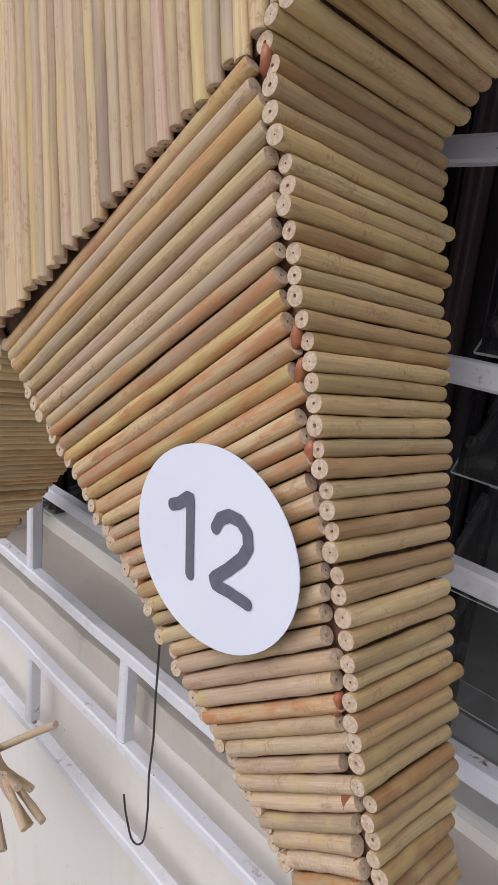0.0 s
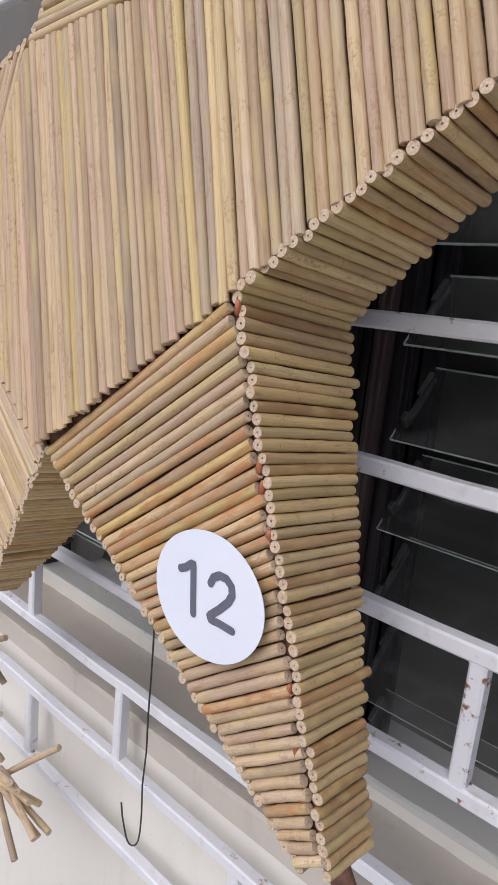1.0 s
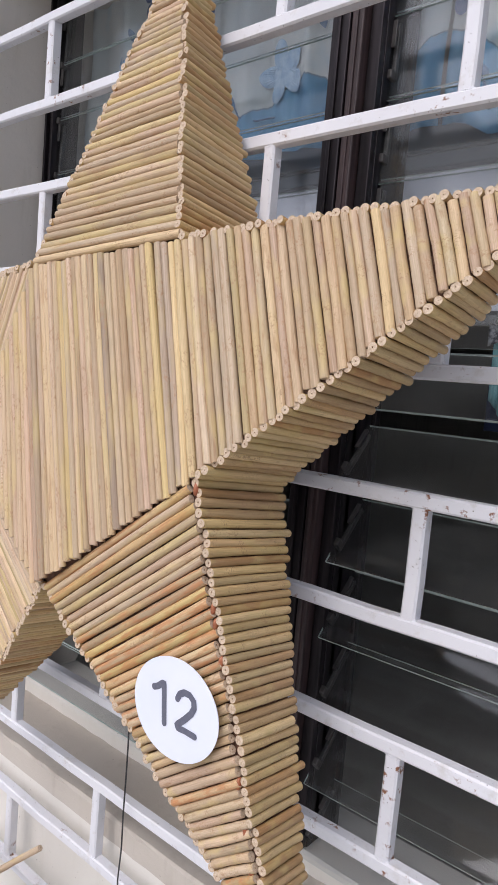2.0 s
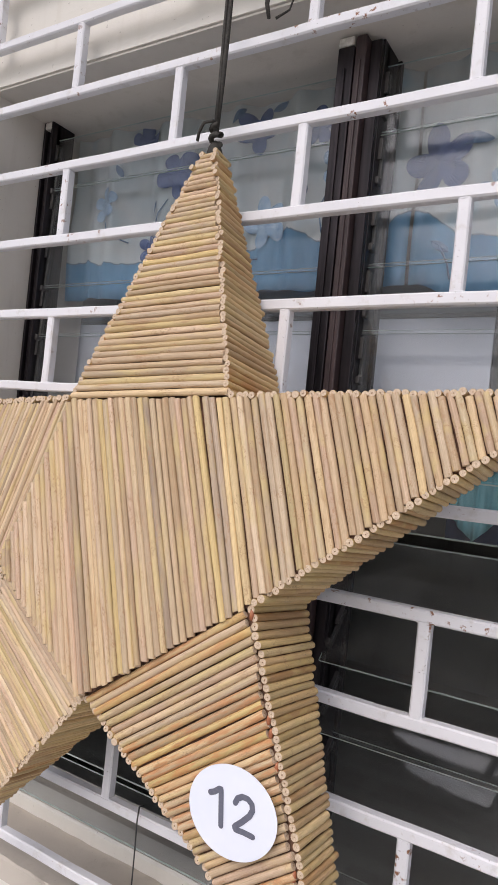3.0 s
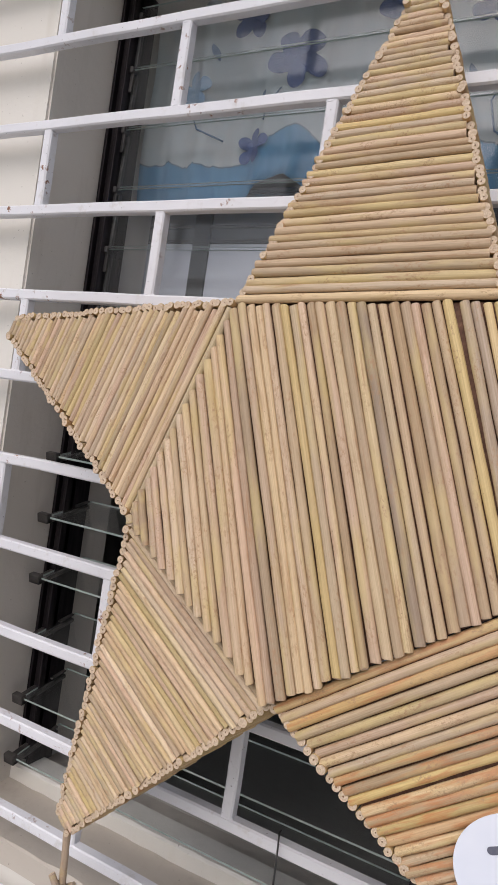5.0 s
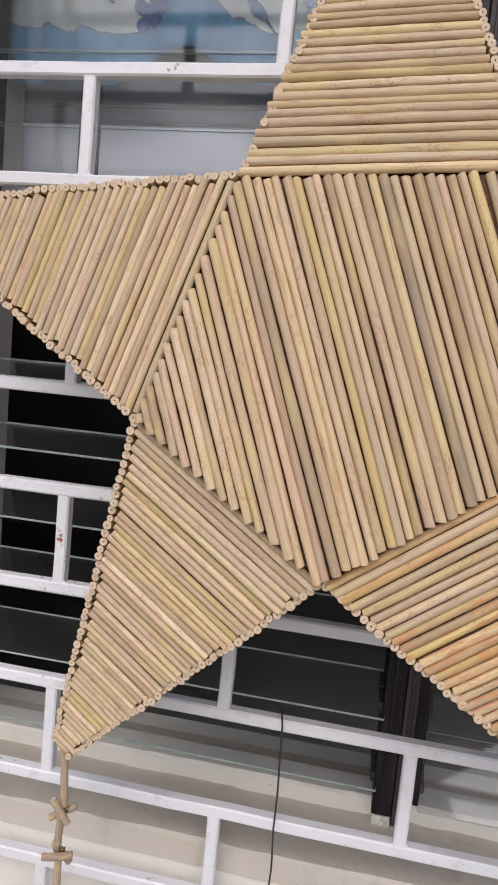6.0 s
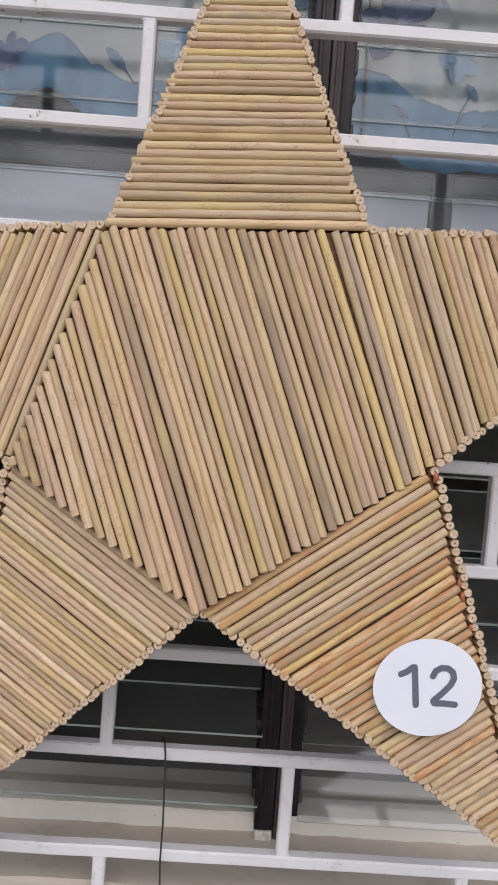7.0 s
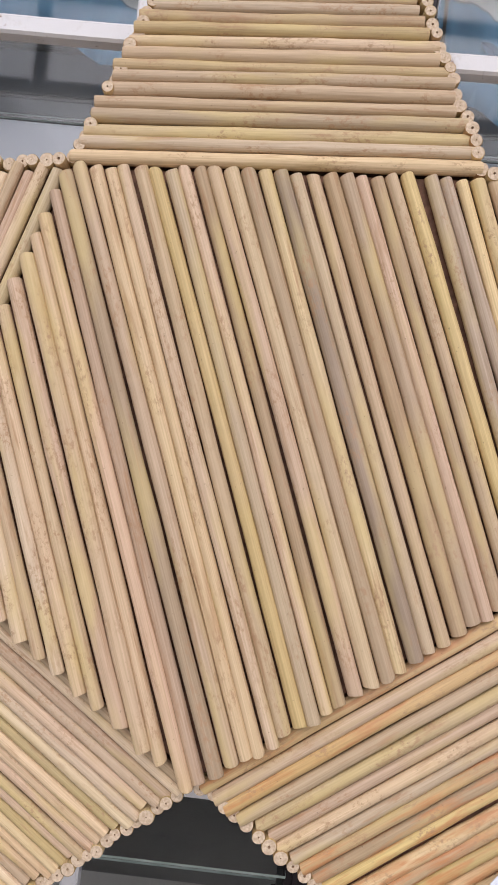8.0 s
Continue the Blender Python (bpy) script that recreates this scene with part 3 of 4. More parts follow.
def bar_mesh(a, b, upright, seed):
    """A hand-painted square bar, a little out of true."""
    rng = random.Random(seed)
    bm = bmesh.new()
    n = max(2, int((b - a) / (0.03 if upright else 0.08)))
    h, c = BAR / 2, 0.0022
    prof = [(-h, c), (-h + c, 0), (h - c, 0), (h, c), (h, DEPTH - c), (h - c, DEPTH), (-h + c, DEPTH), (-h, DEPTH - c)]
    rings = []
    for i in range(n + 1):
        s = a + (b - a) * i / n
        du, dv = rng.uniform(-0.0006, 0.0006), rng.uniform(-0.0006, 0.0006)
        rings.append([bm.verts.new((u + du, v + dv, s) if upright else (s, v + dv, u + du)) for u, v in prof])
    for r0, r1 in zip(rings, rings[1:]):
        for j in range(8):
            bm.faces.new((r0[j], r0[(j + 1) % 8], r1[(j + 1) % 8], r1[j]))
    bm.faces.new(rings[0])
    bm.faces.new(rings[-1][::-1])
    bmesh.ops.recalc_face_normals(bm, faces=bm.faces)
    return bm


def weld(x, z, seed):
    """A lump of weld and paint at a joint."""
    bm = bmesh.new()
    bmesh.ops.create_icosphere(bm, subdivisions=2, radius=0.0055)
    for v in bm.verts:
        v.co += 0.0018 * noise.noise_vector(v.co * 300 + Vector((seed, 0, 0)))
        v.co = Vector((v.co.x * 1.7 + x, v.co.y * 0.6 + 0.004, v.co.z * 0.6 + z))
    return bm


for i, z in enumerate(LEVELS):
    ob = part("horizontal_bar", bar_mesh(-1.6, 2.2, False, i), M_BAR, grille)
    ob.location.z = z
upright_mesh = [bar_mesh(BAR / 2 - 0.001, ROW - BAR / 2 + 0.001, True, 100 + s) for s in range(4)]
upright_data = []
for s, bm in enumerate(upright_mesh):
    ob = part("vertical_bar", bm, M_BAR, grille)
    upright_data.append(ob.data)
    bpy.data.objects.remove(ob)
for i, z in enumerate(LEVELS[1:]):
    shift = 0 if i % 2 == 0 else 1        # rows alternate
    rise = LEVELS[i] - z
    for c in range(-7, 10):
        if (c - shift) % 2 == 0:
            ob = new("vertical_bar", upright_data[(c * 3 + i) % 4])
            ob.parent = grille
            ob.matrix_parent_inverse = grille.matrix_basis.inverted()
            ob.location = (CELL * c, 0.0012, z)
            ob.scale.z = rise / ROW
            if -3 < c < 4:
                for zz in (z + BAR / 2, z + rise - BAR / 2):
                    part("weld", weld(CELL * c, zz, c * 7 + i), M_BAR, grille)
for z in (LEVELS[1], LEVELS[-2]):
    for x in (-1.55, -0.85, 1.95, 2.15):
        part("wall_anchor", box(x - 0.01, x + 0.01, DEPTH - 0.002, WALL_Y + 0.02, z - 0.008, z + 0.008, 0.001), M_BAR, grille)


# ---------------------------------------------------------------- the star lantern
V = Vector
PENT = {"TL": V((-0.007, -0.149, 1.942)), "TR": V((0.254, -0.150, 1.957)), "R": V((0.332, -0.182, 1.730)), "B": V((0.1140, -0.190, 1.574)), "L": V((-0.081, -0.170, 1.704))}
TIPS = {"top": V((0.115, -0.052, 2.312)), "ur": V((0.606, -0.125, 1.968)), "lr": V((0.452, -0.181, 1.352)), "ll": V((-0.166, -0.105, 1.308)), "ul": V((-0.406, -0.071, 1.911))}   # front of each tip
THICK = {"TL": 0.140, "TR": 0.148, "R": 0.135, "B": 0.130, "L": 0.130}
TIP_THICK = {"top": 0.030, "ur": 0.042, "lr": 0.052, "ll": 0.042, "ul": 0.040}
ORDER = [("top", "TL", "TR", 0.0093, M_CANE), ("ur", "TR", "R", 0.0091, M_CANE), ("lr", "R", "B", 0.0091, M_CANE_WARM), ("ll", "B", "L", 0.0079, M_CANE), ("ul", "L", "TL", 0.0086, M_CANE)]
BACK = V((0, 1, -0.118)).normalized()
CENTRE = sum(PENT.values(), V()) / 5

star = tagged(base("star_lantern", TIPS["ll"] - V((0, 0, 0.01))), "five-pointed star lantern covered in dry cane sticks, hanging on a cord", "star lantern")


def cane_mesh(seed, skin):
    """One stick of unit length and radius: slightly bowed, with a node or two, cut ends and a pith hole."""
    rng = random.Random(seed)
    bm = bmesh.new()
    sides, rings = 12, []
    stations = [0.0, 0.004, 0.1, 0.2, 0.3, 0.4, 0.5, 0.6, 0.7, 0.8, 0.9, 0.996, 1.0]
    knot = rng.choice([None, 3, 5, 7, 9])
    bow, side = rng.uniform(0, 0.22), rng.uniform(0, 6.28)
    oval = rng.uniform(0.93, 1.0)
    for i, s in enumerate(stations):
        r = 1.0 + rng.uniform(-0.035, 0.035)
        if i == knot:
            r = 1.09
        if i in (0, len(stations) - 1):
            r *= 0.93
        off = bow * math.sin(math.pi * s)
        tilt = rng.uniform(-0.004, 0.004) if i in (0, 12) else 0.0
        rings.append([bm.verts.new((r * math.cos(2 * math.pi * j / sides) + off * math.cos(side), oval * r * math.sin(2 * math.pi * j / sides) + off * math.sin(side), s + tilt * math.cos(2 * math.pi * j / sides))) for j in range(sides)])
    for r0, r1 in zip(rings, rings[1:]):
        for j in range(sides):
            bm.faces.new((r0[j], r0[(j + 1) % sides], r1[(j + 1) % sides], r1[j])).smooth = True
    hole = rng.uniform(0.06, 0.22)
    for ring, flip, z in ((rings[0], True, 0.0), (rings[-1], False, 1.0)):
        inner = [bm.verts.new((hole * v.co.x, hole * v.co.y, z)) for v in ring]
        deep = bm.verts.new((0, 0, z + (0.02 if flip else -0.02)))
        for j in range(sides):
            q = (ring[j], ring[(j + 1) % sides], inner[(j + 1) % sides], inner[j])
            f = bm.faces.new(q[::-1] if flip else q)
            f.material_index = 1
            q = (inner[j], inner[(j + 1) % sides], deep)
            f = bm.faces.new(q[::-1] if flip else q)
            f.material_index = 2
    me = bpy.data.meshes.new("cane")
    bm.normal_update()
    bm.to_mesh(me)
    bm.free()
    for m in (skin, M_CUT, M_PITH):
        me.materials.append(m)
    return me


CANES = {m.name: [cane_mesh(20 + s, m) for s in range(8)] for m in (M_CANE, M_CANE_WARM, M_CANE_SIDE, M_CANE_GREY, M_CANE_YELLOW)}
cane_rng = random.Random(12)


def cane(parent, a, b, radius, skin, name="cane"):
    a, b = V(a), V(b)
    way = b - a
    ob = new(name, cane_rng.choice(CANES[skin.name]))
    turn = way.to_track_quat("Z", "Y").to_matrix().to_4x4() @ Matrix.Rotation(cane_rng.uniform(0, 6.28), 4, "Z")
    if cane_rng.random() < 0.5:
        turn = turn @ Matrix.Translation((0, 0, way.length)) @ Matrix.Rotation(math.pi, 4, "X")
    ob.parent = parent
    ob.matrix_parent_inverse = parent.matrix_basis.inverted()
    ob.matrix_basis = Matrix.Translation(a) @ turn @ Matrix.Diagonal((radius, radius, way.length, 1))
    return ob


def jit(s):
    return cane_rng.uniform(-s, s)


# middle: a five-sided board under leaning canes
poly = [PENT[n] for n in ("TL", "TR", "R", "B", "L")]
front_n = -BACK
core = [q + BACK * 0.0090 + (CENTRE - q) * 0.01 for q in poly] + [PENT[n] + BACK * (THICK[n] - 0.012) + (CENTRE - PENT[n]) * 0.03 for n in PENT]
centre_face = part("centre_board", hull(core), M_CORE, star, "brown board under the canes")

right_edge = (PENT["R"] - PENT["TR"]).normalized()
across = right_edge.cross(front_n).normalized()
if across.x > 0:
    across = -across
span = max((q - PENT["TR"]).dot(across) for q in poly)
R_C = 0.0045
offset, i = R_C * 1.3, 0
while offset < span - R_C:
    u = offset / span
    lean = radians((0.0 if i < 2 else 0.6 if i < 4 else 1.5) + 0.7 * u + jit(0.3))
    way = Matrix.Rotation(lean, 3, front_n) @ right_edge
    mid = PENT["TR"] + across * offset + right_edge * 0.12
    lo, hi = -9.0, 9.0
    for q0, q1 in zip(poly, poly[1:] + poly[:1]):
        e = q1 - q0
        nrm = e.cross(front_n).normalized()
        if (CENTRE - q0).dot(nrm) < 0:
            nrm = -nrm
        den, num = way.dot(nrm), (q0 - mid).dot(nrm) + 0.0005
        if abs(den) > 1e-6:
            if den > 0:
                lo = max(lo, num / den)
            else:
                hi = min(hi, num / den)
    r = R_C * cane_rng.uniform(0.86, 1.14)
    if hi - lo > 0.012:
        sink = BACK * (R_C + jit(0.0009))
        cane(centre_face, mid + way * (lo + 0.0015 + abs(jit(0.003))) + sink, mid + way * (hi + 0.0015 - abs(jit(0.004))) + sink + BACK * jit(0.0005), r, M_CANE_YELLOW if i in (0, 1, 20) else M_CANE_GREY if i in (2, 3, 12) else M_CANE)
    offset += r * 2 + cane_rng.uniform(0.0, 0.0005) + (0.0022 if i == 3 else 0.0016 if i == 10 else 0.0)
    i += 1

ARMS = {}
INSET = {"top": (0.0005, 0.0035), "ur": (0.0030, 0.0040), "lr": (0.0095, 0.0030), "ll": (0.0030, 0.0045), "ul": (0.0040, 0.0040)}
TUCK = {"top": (0.0034, 0.0010), "ur": (0.0018, 0.0010), "lr": (0.0020, 0.0024), "ll": (0.0006, -0.0012), "ul": (-0.0008, -0.0004)}
for tip, pa, pb, dia, skin in ORDER:
    a, b, t = PENT[pa], PENT[pb], TIPS[tip]
    a1, b1 = a + BACK * THICK[pa], b + BACK * THICK[pb]
    along = (t - (a + b) / 2).normalized()
    tw = (b - a).normalized() * 0.011
    t0, t1 = t, t + BACK * TIP_THICK[tip]
    normal = (b - a).cross(t0 - a).normalized()
    if normal.y > 0:
        normal = -normal
    mid_in = (a + b) / 2 * 0.85 + t * 0.15 + BACK * THICK[pa] / 2

    def inset(q, s=0.055):
        return q + (mid_in - q) * s

    arm = part("arm", hull([inset(q) - normal * 0.006 for q in (a, b, t0 - tw, t0 + tw)] + [inset(q) for q in (a1, b1, t1 - tw, t1 + tw)]), M_CORE, star, "brown board core under the canes")
    ARMS[tip] = arm
    # face canes, parallel to the side of the middle, shorter and shorter
    height = ((t0 - a) - (b - a).normalized() * (t0 - a).dot((b - a).normalized())).length
    d = dia * 0.5
    reach = height * 0.90 if tip == "ur" else height - dia * 0.8
    while d < reach:
        u = d / height
        r = dia / 2 * cane_rng.uniform(0.9, 1.1) * (1 - 0.12 * u)
        p0, p1 = a.lerp(t0 - tw, u), b.lerp(t0 + tw, u)
        way = (p1 - p0).normalized()
        sink = -normal * (r + jit(0.0011))
        room_left = min(1.0, (p1 - p0).length / 0.05)
        p0, p1 = p0 + way * (INSET[tip][0] * room_left + jit(0.0032)), p1 - way * (INSET[tip][1] * room_left + jit(0.0032))
        cane(arm, p0 + sink + along * jit(0.0007), p1 + sink + along * jit(0.0007), r, skin if tip != "lr" or 0.20 < u < 0.5 or cane_rng.random() < 0.2 else M_CANE)
        d += r * 2 + cane_rng.uniform(0.0, 0.0005)
    if tip == "ur":                       # two loose pieces where the brown core shows through
        for u, tilt_by, ln in ((0.925, 0.12, 0.020), (0.965, -0.45, 0.014)):
            q = a.lerp(t0 - tw, u).lerp(b.lerp(t0 + tw, u), 0.40 if tilt_by > 0 else 0.22)
            w = (Matrix.Rotation(tilt_by, 3, normal) @ (b - a).normalized()) * ln * 0.5
            cane(arm, q - w - normal * 0.003, q + w - normal * 0.003, 0.0045, skin)
    # side canes, running from front to back
    for (q0, q1, s0, s1), tuck in zip(((a, a1, t0 - tw, t1 - tw), (b, b1, t0 + tw, t1 + tw)), TUCK[tip]):
        length = (s0 - q0).length
        out = normal.cross(s0 - q0).normalized()
        if (q0 - (a + b) / 2).dot(out) < 0:
            out = -out
        d = 0.004
        while d < length - 0.003:
            u = d / length
            r = 0.0045 * cane_rng.uniform(0.88, 1.1) * (1 - 0.1 * u)
            f, g2 = q0.lerp(s0, u) - out * tuck, q1.lerp(s1, u) - out * (tuck + 0.0005)
            way = (g2 - f).normalized()
            f, g2 = f + way * (0.0015 + jit(0.0025) - (0.004 if cane_rng.random() < 0.06 else 0)) + out * jit(0.0013), g2 + way * (jit(0.004) + (0.006 if cane_rng.random() < 0.08 else 0)) + out * jit(0.001)
            cane(arm, f, g2, r, M_CANE_SIDE)
            d += r * 2 * cane_rng.uniform(0.99, 1.05)

# drips of reddish glue along the joint of the varnished arm
glue_rng = random.Random(4)
arm = ARMS["lr"]
for u in (0.03, 0.30, 0.335, 0.42, 0.68, 0.78, 0.86):
    q = PENT["R"].lerp(TIPS["lr"], u) + V((-0.004, 0.002, 0))
    bm = bmesh.new()
    bmesh.ops.create_icosphere(bm, subdivisions=2, radius=1.0)
    for v in bm.verts:
        v.co *= 1 + 0.35 * noise.noise(v.co * 2 + V((u * 50, 0, 0)))
        v.co = q + V((v.co.x * 0.0026, v.co.y * 0.0030 + 0.0015, v.co.z * glue_rng.uniform(0.0055, 0.0075)))
    for f in bm.faces:
        f.smooth = True
    part("glue_drip", bm, M_GLUE, arm, "reddish dried glue")

# numbered paper disc
card_n = (PENT["B"] - PENT["R"]).cross(TIPS["lr"] - PENT["R"]).normalized()
if card_n.y > 0:
    card_n = -card_n
card_x = V((1, 0, 0.055))
card_x = (card_x - card_n * card_x.dot(card_n)).normalized()
card_z = card_n.cross(card_x) * -1
if card_z.z < 0:
    card_z = -card_z
CARD_C = V((0.338, -0.1915, 1.517))


def on_card(u, v, lift=0.0):
    bend = 0.0007 * math.sin(u * 55 + 1) * math.sin(v * 40 + 2)
    return CARD_C + card_x * u + card_z * v + card_n * (lift + bend)


bm = bmesh.new()
rings = []
for lift in (0.0, -0.0006):
    layer = [[bm.verts.new(on_card(0, 0, lift))]]
    for s in (0.25, 0.5, 0.75, 1.0):
        layer.append([bm.verts.new(on_card(0.0532 * s * math.cos(2 * math.pi * j / 64), 0.0476 * s * math.sin(2 * math.pi * j / 64), lift)) for j in range(64)])
    rings.append(layer)
for layer in rings:
    for j in range(64):
        k2 = (j + 1) % 64
        bm.faces.new((layer[0][0], layer[1][j], layer[1][k2])).smooth = True
        for q in range(1, 4):
            bm.faces.new((layer[q][j], layer[q + 1][j], layer[q + 1][k2], layer[q][k2])).smooth = True
for j in range(64):
    bm.faces.new((rings[0][4][j], rings[1][4][j], rings[1][4][(j + 1) % 64], rings[0][4][(j + 1) % 64]))
bmesh.ops.recalc_face_normals(bm, faces=bm.faces)
for e in bm.edges:
    if len(e.link_faces) == 2 and e.calc_face_angle(0) > 0.6:
        e.smooth = False
card = part("number_card", bm, M_CARD, star, "white oval paper card with grey printed 12")


def stroke(points, width):
    """A rounded pen stroke lying on the card."""
    bm = bmesh.new()
    pts = []
    for (x0, y0), (x1, y1) in zip(points, points[1:]):
        n = max(2, int(math.hypot(x1 - x0, y1 - y0) / 0.0012))
        pts += [(x0 + (x1 - x0) * i / n, y0 + (y1 - y0) * i / n) for i in range(n)]
    pts.append(points[-1])
    left, right = [], []
    for i, (x, y) in enumerate(pts):
        (xa, ya), (xb, yb) = pts[max(0, i - 1)], pts[min(len(pts) - 1, i + 1)]
        d = math.hypot(xb - xa, yb - ya) or 1
        nx, ny = -(yb - ya) / d, (xb - xa) / d
        w = width / 2
        left.append(bm.verts.new(on_card(x + nx * w, y + ny * w, 0.0004)))
        right.append(bm.verts.new(on_card(x - nx * w, y - ny * w, 0.0004)))
    for i in range(len(pts) - 1):
        bm.faces.new((left[i], left[i + 1], right[i + 1], right[i]))
    for i, j in ((0, 1), (len(pts) - 1, len(pts) - 2)):
        x, y = pts[i]
        base_a = math.atan2(y - pts[j][1], x - pts[j][0])
        c = bm.verts.new(on_card(x, y, 0.0004))
        arc = [left[i] if i else right[i]] + [bm.verts.new(on_card(x + width / 2 * math.cos(base_a + math.pi / 2 - math.pi * q / 8), y + width / 2 * math.sin(base_a + math.pi / 2 - math.pi * q / 8), 0.0004)) for q in range(1, 8)] + [right[i] if i else left[i]]
        for p0, p1 in zip(arc, arc[1:]):
            bm.faces.new((c, p0, p1))
    for f in bm.faces:
        f.normal_update()
        if f.normal.dot(card_n) < 0:
            f.normal_flip()
    return bm


ONE = [(-0.0265, 0.0135), (-0.0215, 0.0155), (-0.0155, 0.0200), (-0.0135, 0.0205), (-0.0130, 0.0120), (-0.0115, -0.0165)]
TWO = [(0.0045, 0.0115), (0.0070, 0.0165), (0.0125, 0.0195), (0.0190, 0.0190), (0.0240, 0.0150), (0.0250, 0.0090), (0.0220, 0.0030), (0.0140, -0.0050), (0.0050, -0.0125), (0.0065, -0.0150), (0.0150, -0.0150), (0.0265, -0.0165)]
part("numeral_one", stroke(ONE, 0.0062), M_INK, card, "grey printed numeral 1")
part("numeral_two", stroke(TWO, 0.0062), M_INK, card, "grey printed numeral 2")

# stubs and windings at the tips
def stub(q, way, length, r, material, label):
    pts = [q - way * 0.02, q, q + way * length * 0.4, q + way * length * 0.8, q + way * length]
    return part("tip_stub", tube(pts, [r, r * 1.1, r, r * 0.85, r * 0.5], 10, wobble=0.12, seed=int(length * 1e4)), material, star, label)


def outward(tip):
    return (TIPS[tip] - CENTRE).normalized()


MIDTIP = {n: q + BACK * TIP_THICK[n] / 2 for n, q in TIPS.items()}
stub(MIDTIP["ur"] - outward("ur") * 0.006, outward("ur"), 0.045, 0.0105, M_TWINE, "brown twine-wrapped tip")
stub(MIDTIP["lr"] - outward("lr") * 0.008, outward("lr"), 0.030, 0.0100, M_CORE, "dark brown wrapped tip")
stub(MIDTIP["ul"] - outward("ul") * 0.004, outward("ul"), 0.014, 0.0060, M_CORE, "dark brown wrapped tip")
stub(MIDTIP["ll"] - outward("ll") * 0.006, outward("ll"), 0.016, 0.0080, M_CORE, "dark brown wrapped tip")
top = MIDTIP["top"]
part("tape_wrap", tube([top + V((0, 0, -0.014)), top + V((0.001, 0, -0.004)), top + V((0, 0, 0.008)), top + V((0.001, 0, 0.016))], [0.0125, 0.0130, 0.0100, 0.0060], 12, wobble=0.1, seed=3), M_CORD, star, "black tape winding at the top")

# the cord that it hangs by
cord = tagged(base("suspension_rope", (0.118, -0.042, 2.335)), "black rope tied in a knot above the star", "rope")
line = [(0.1185 + 0.0015 * math.sin(i * 0.9), -0.042 + 0.0006 * i, 2.335 + 0.075 * i) for i in range(9)]
part("strand", tube(line, 0.0036, 8, wobble=0.08, seed=1), M_CORD, cord)
line = [(0.1165 + 0.002 * math.sin(i * 1.3 + 1), -0.045 + 0.0006 * i, 2.335 + 0.075 * i) for i in range(9)]
part("strand", tube(line, 0.0026, 8, wobble=0.08, seed=2), M_CORD, cord)
loop = [(0.117 + 0.007 * math.cos(a * 0.62), -0.040 + 0.007 * math.sin(a * 0.62), 2.322 + 0.0014 * a) for a in range(20)]
part("knot", tube(loop, 0.0042, 8), M_CORD, cord)
part("loose_end", tube([(0.118, -0.050, 2.352), (0.104, -0.054, 2.350), (0.096, -0.053, 2.338), (0.094, -0.052, 2.326)], 0.0024, 6), M_CORD, cord)

# tangle of black cord on the grille
tangle = tagged(base("cord_tangle", (0.18, -0.01, 2.50)), "frayed black cord tangled round a grille bar", "cord")
for s, pts in enumerate(([(0.125, -0.012, 2.635), (0.14, -0.02, 2.585), (0.165, -0.02, 2.56), (0.19, -0.018, 2.575), (0.20, -0.012, 2.63)], [(0.165, -0.018, 2.60), (0.172, -0.022, 2.56), (0.168, -0.02, 2.525), (0.172, -0.018, 2.505)],
                         [(0.195, -0.014, 2.62), (0.208, -0.02, 2.57), (0.214, -0.02, 2.53), (0.205, -0.018, 2.508), (0.185, -0.02, 2.50)], [(0.15, -0.02, 2.61), (0.17, -0.024, 2.575), (0.185, -0.02, 2.56), (0.18, -0.02, 2.545)])):
    part("strand", tube(pts, 0.0032 if s != 2 else 0.0018, 6, wobble=0.25, seed=s), M_CORD, tangle)

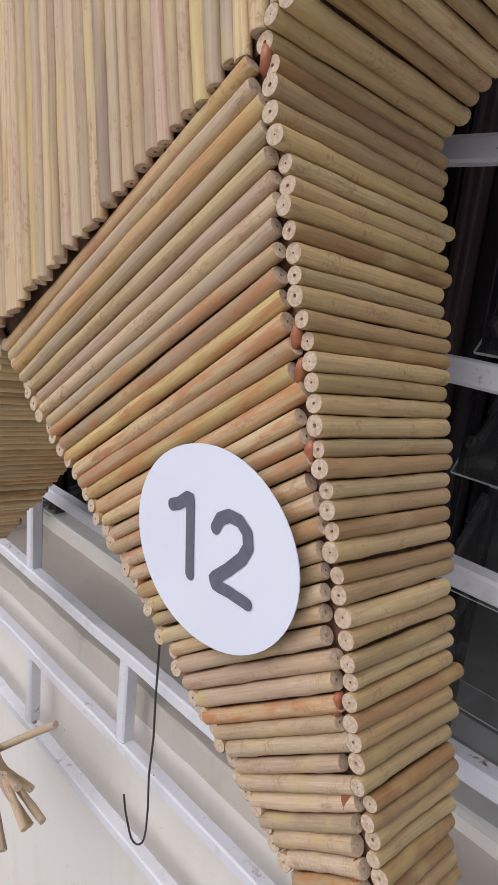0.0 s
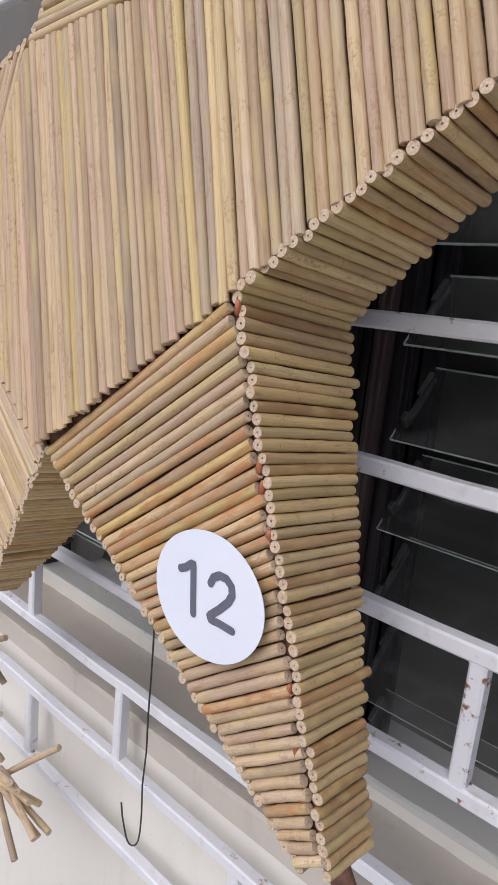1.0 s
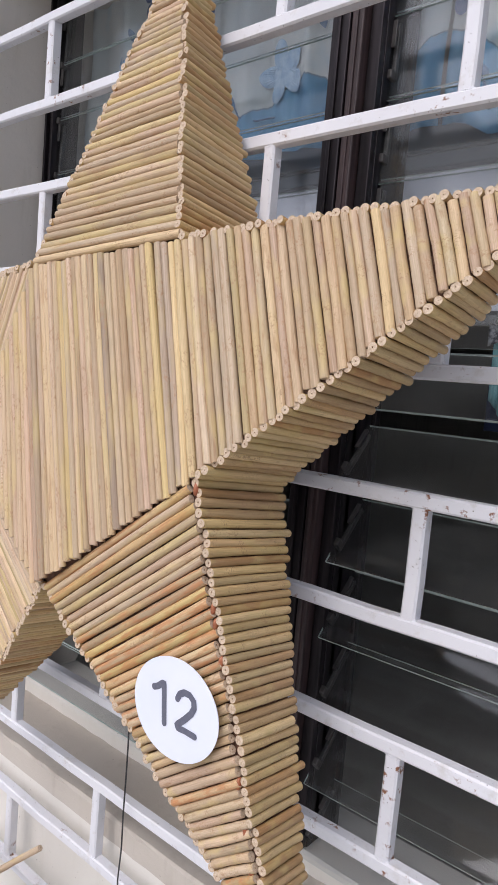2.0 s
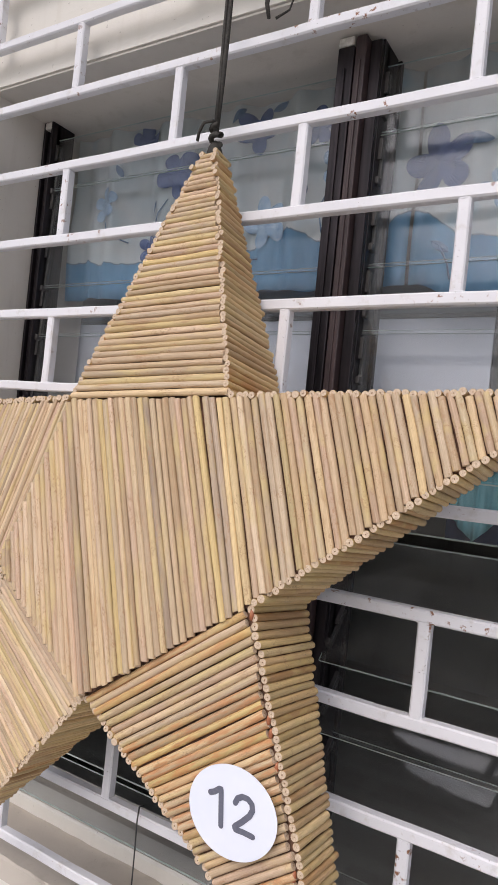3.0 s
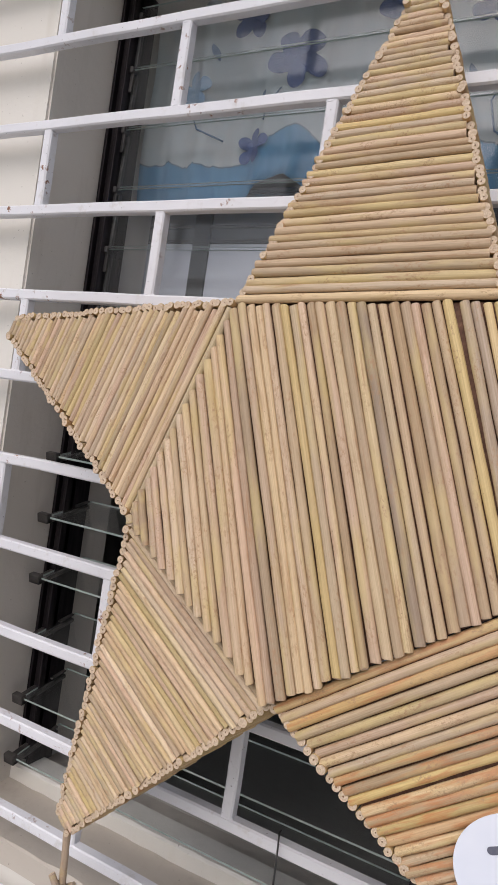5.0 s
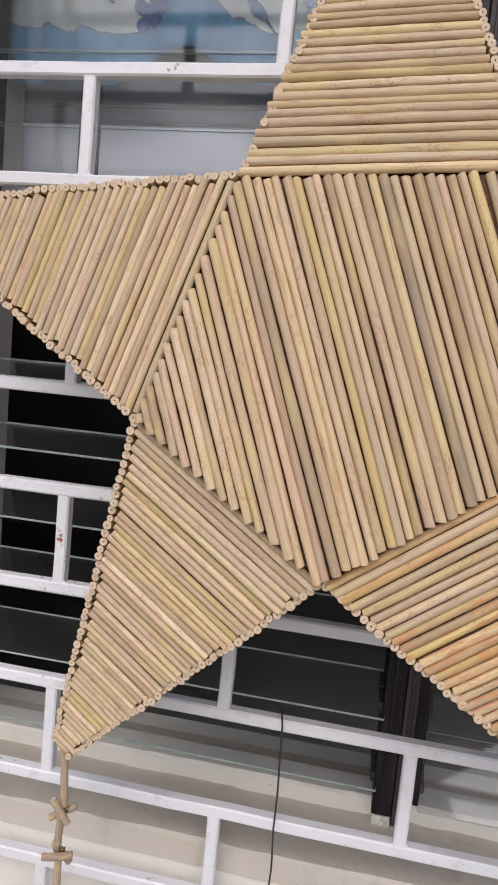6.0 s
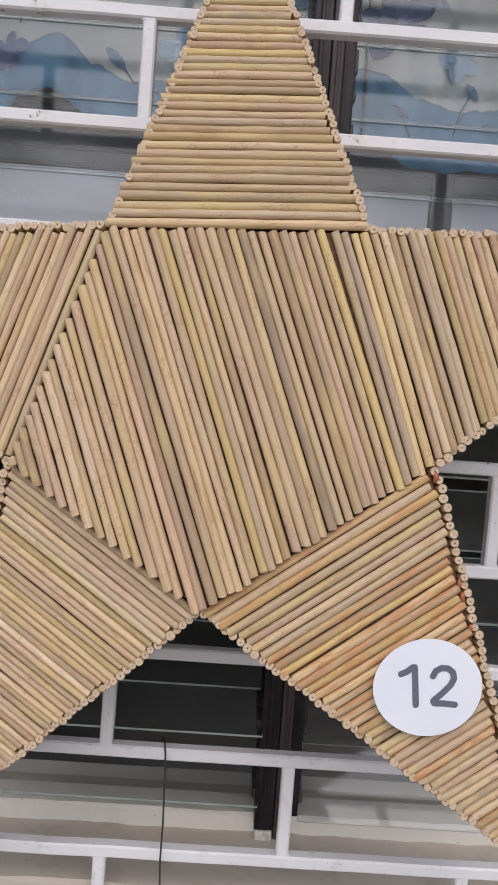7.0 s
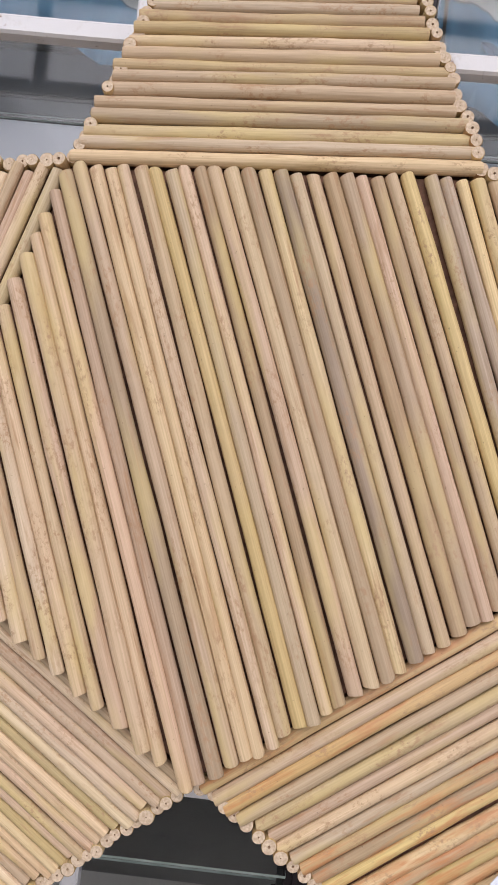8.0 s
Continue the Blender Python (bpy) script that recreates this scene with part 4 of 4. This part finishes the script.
# tail of small canes under one tip
tail = tagged(base("cane_tail", (-0.164, -0.092, 0.86)), "hanging tail of tied cane pieces ending in a spread tuft", "tassel")
tail_core = part("tail_cord", tube([(-0.164, -0.092, 1.318), (-0.165, -0.092, 1.2), (-0.163, -0.092, 1.08), (-0.164, -0.092, 0.98)], 0.0016, 6), M_TWINE, tail)
z = 1.305
for n in range(5):
    ln = (0.075, 0.050, 0.062, 0.058, 0.050)[n]
    cane(tail_core, (-0.164 + jit(0.002), -0.092, z), (-0.164 + jit(0.004), -0.092 + jit(0.003), z - ln), 0.0046, M_CANE_GREY)
    for s in range(2):
        ang = (-0.9, 0.7)[s] + jit(0.3) + (1.2 if n % 2 else 0)
        q = V((-0.164 + jit(0.003), -0.100 + 0.014 * s, z - ln - 0.004 + jit(0.006)))
        w = V((math.cos(ang), jit(0.4), math.sin(ang))) * 0.017
        cane(tail_core, q - w, q + w, 0.0044, M_CANE_GREY)
    part("binding", tube([(-0.164 + 0.0062 * math.cos(a), -0.092 + 0.0062 * math.sin(a), z - ln - 0.004 + 0.0006 * a) for a in range(14)], 0.0011, 5), M_TWINE, tail)
    z -= ln + 0.004
for n in range(18):
    ang = (-0.55 + 1.25 * (n // 2) / 8 + jit(0.08)) + (math.pi if n % 2 else 0)
    w = V((math.cos(ang), jit(0.3), math.sin(ang)))
    q = V((-0.166, -0.092 + jit(0.012), 1.005 + jit(0.02))) + w * 0.012
    cane(tail_core, q, q + w * (0.115 + jit(0.012)), 0.0048, M_CANE_GREY if n % 3 == 0 else M_CANE)

# hooked wire over a grille bar
wire = [(0.070, 0.012, 1.346), (0.074, -0.004, 1.352), (0.077, -0.010, 1.336), (0.078, -0.010, 1.30), (0.0795, -0.011, 1.25), (0.0790, -0.011, 1.20), (0.0815, -0.012, 1.15), (0.0795, -0.013, 1.10), (0.083, -0.014, 1.06), (0.0835, -0.015, 1.033)]
wire += [(0.0745 + 0.009 * math.cos(a), -0.016 - 0.010 * (1 - math.cos(a)) * 0.4, 1.027 + 0.017 * math.sin(a) * 1.1) for a in [-math.pi * i / 8 for i in range(1, 8)]]
wire += [(0.0645, -0.026, 1.033), (0.0625, -0.029, 1.052), (0.0615, -0.031, 1.072)]
tagged(part("hooked_wire", tube(wire, 0.0012, 6), M_WIRE), "thin grey wire with hooked end hanging on the grille", "wire")

# short metal stub on the wall
tagged(part("wall_hook", tube([(-0.585, 0.045, 2.682), (-0.596, 0.01, 2.690), (-0.606, -0.02, 2.700), (-0.610, -0.030, 2.706)], [0.006, 0.0055, 0.005, 0.004], 8, wobble=0.1), M_TAB), "short rough grey stub fixed to the wall", "hook")
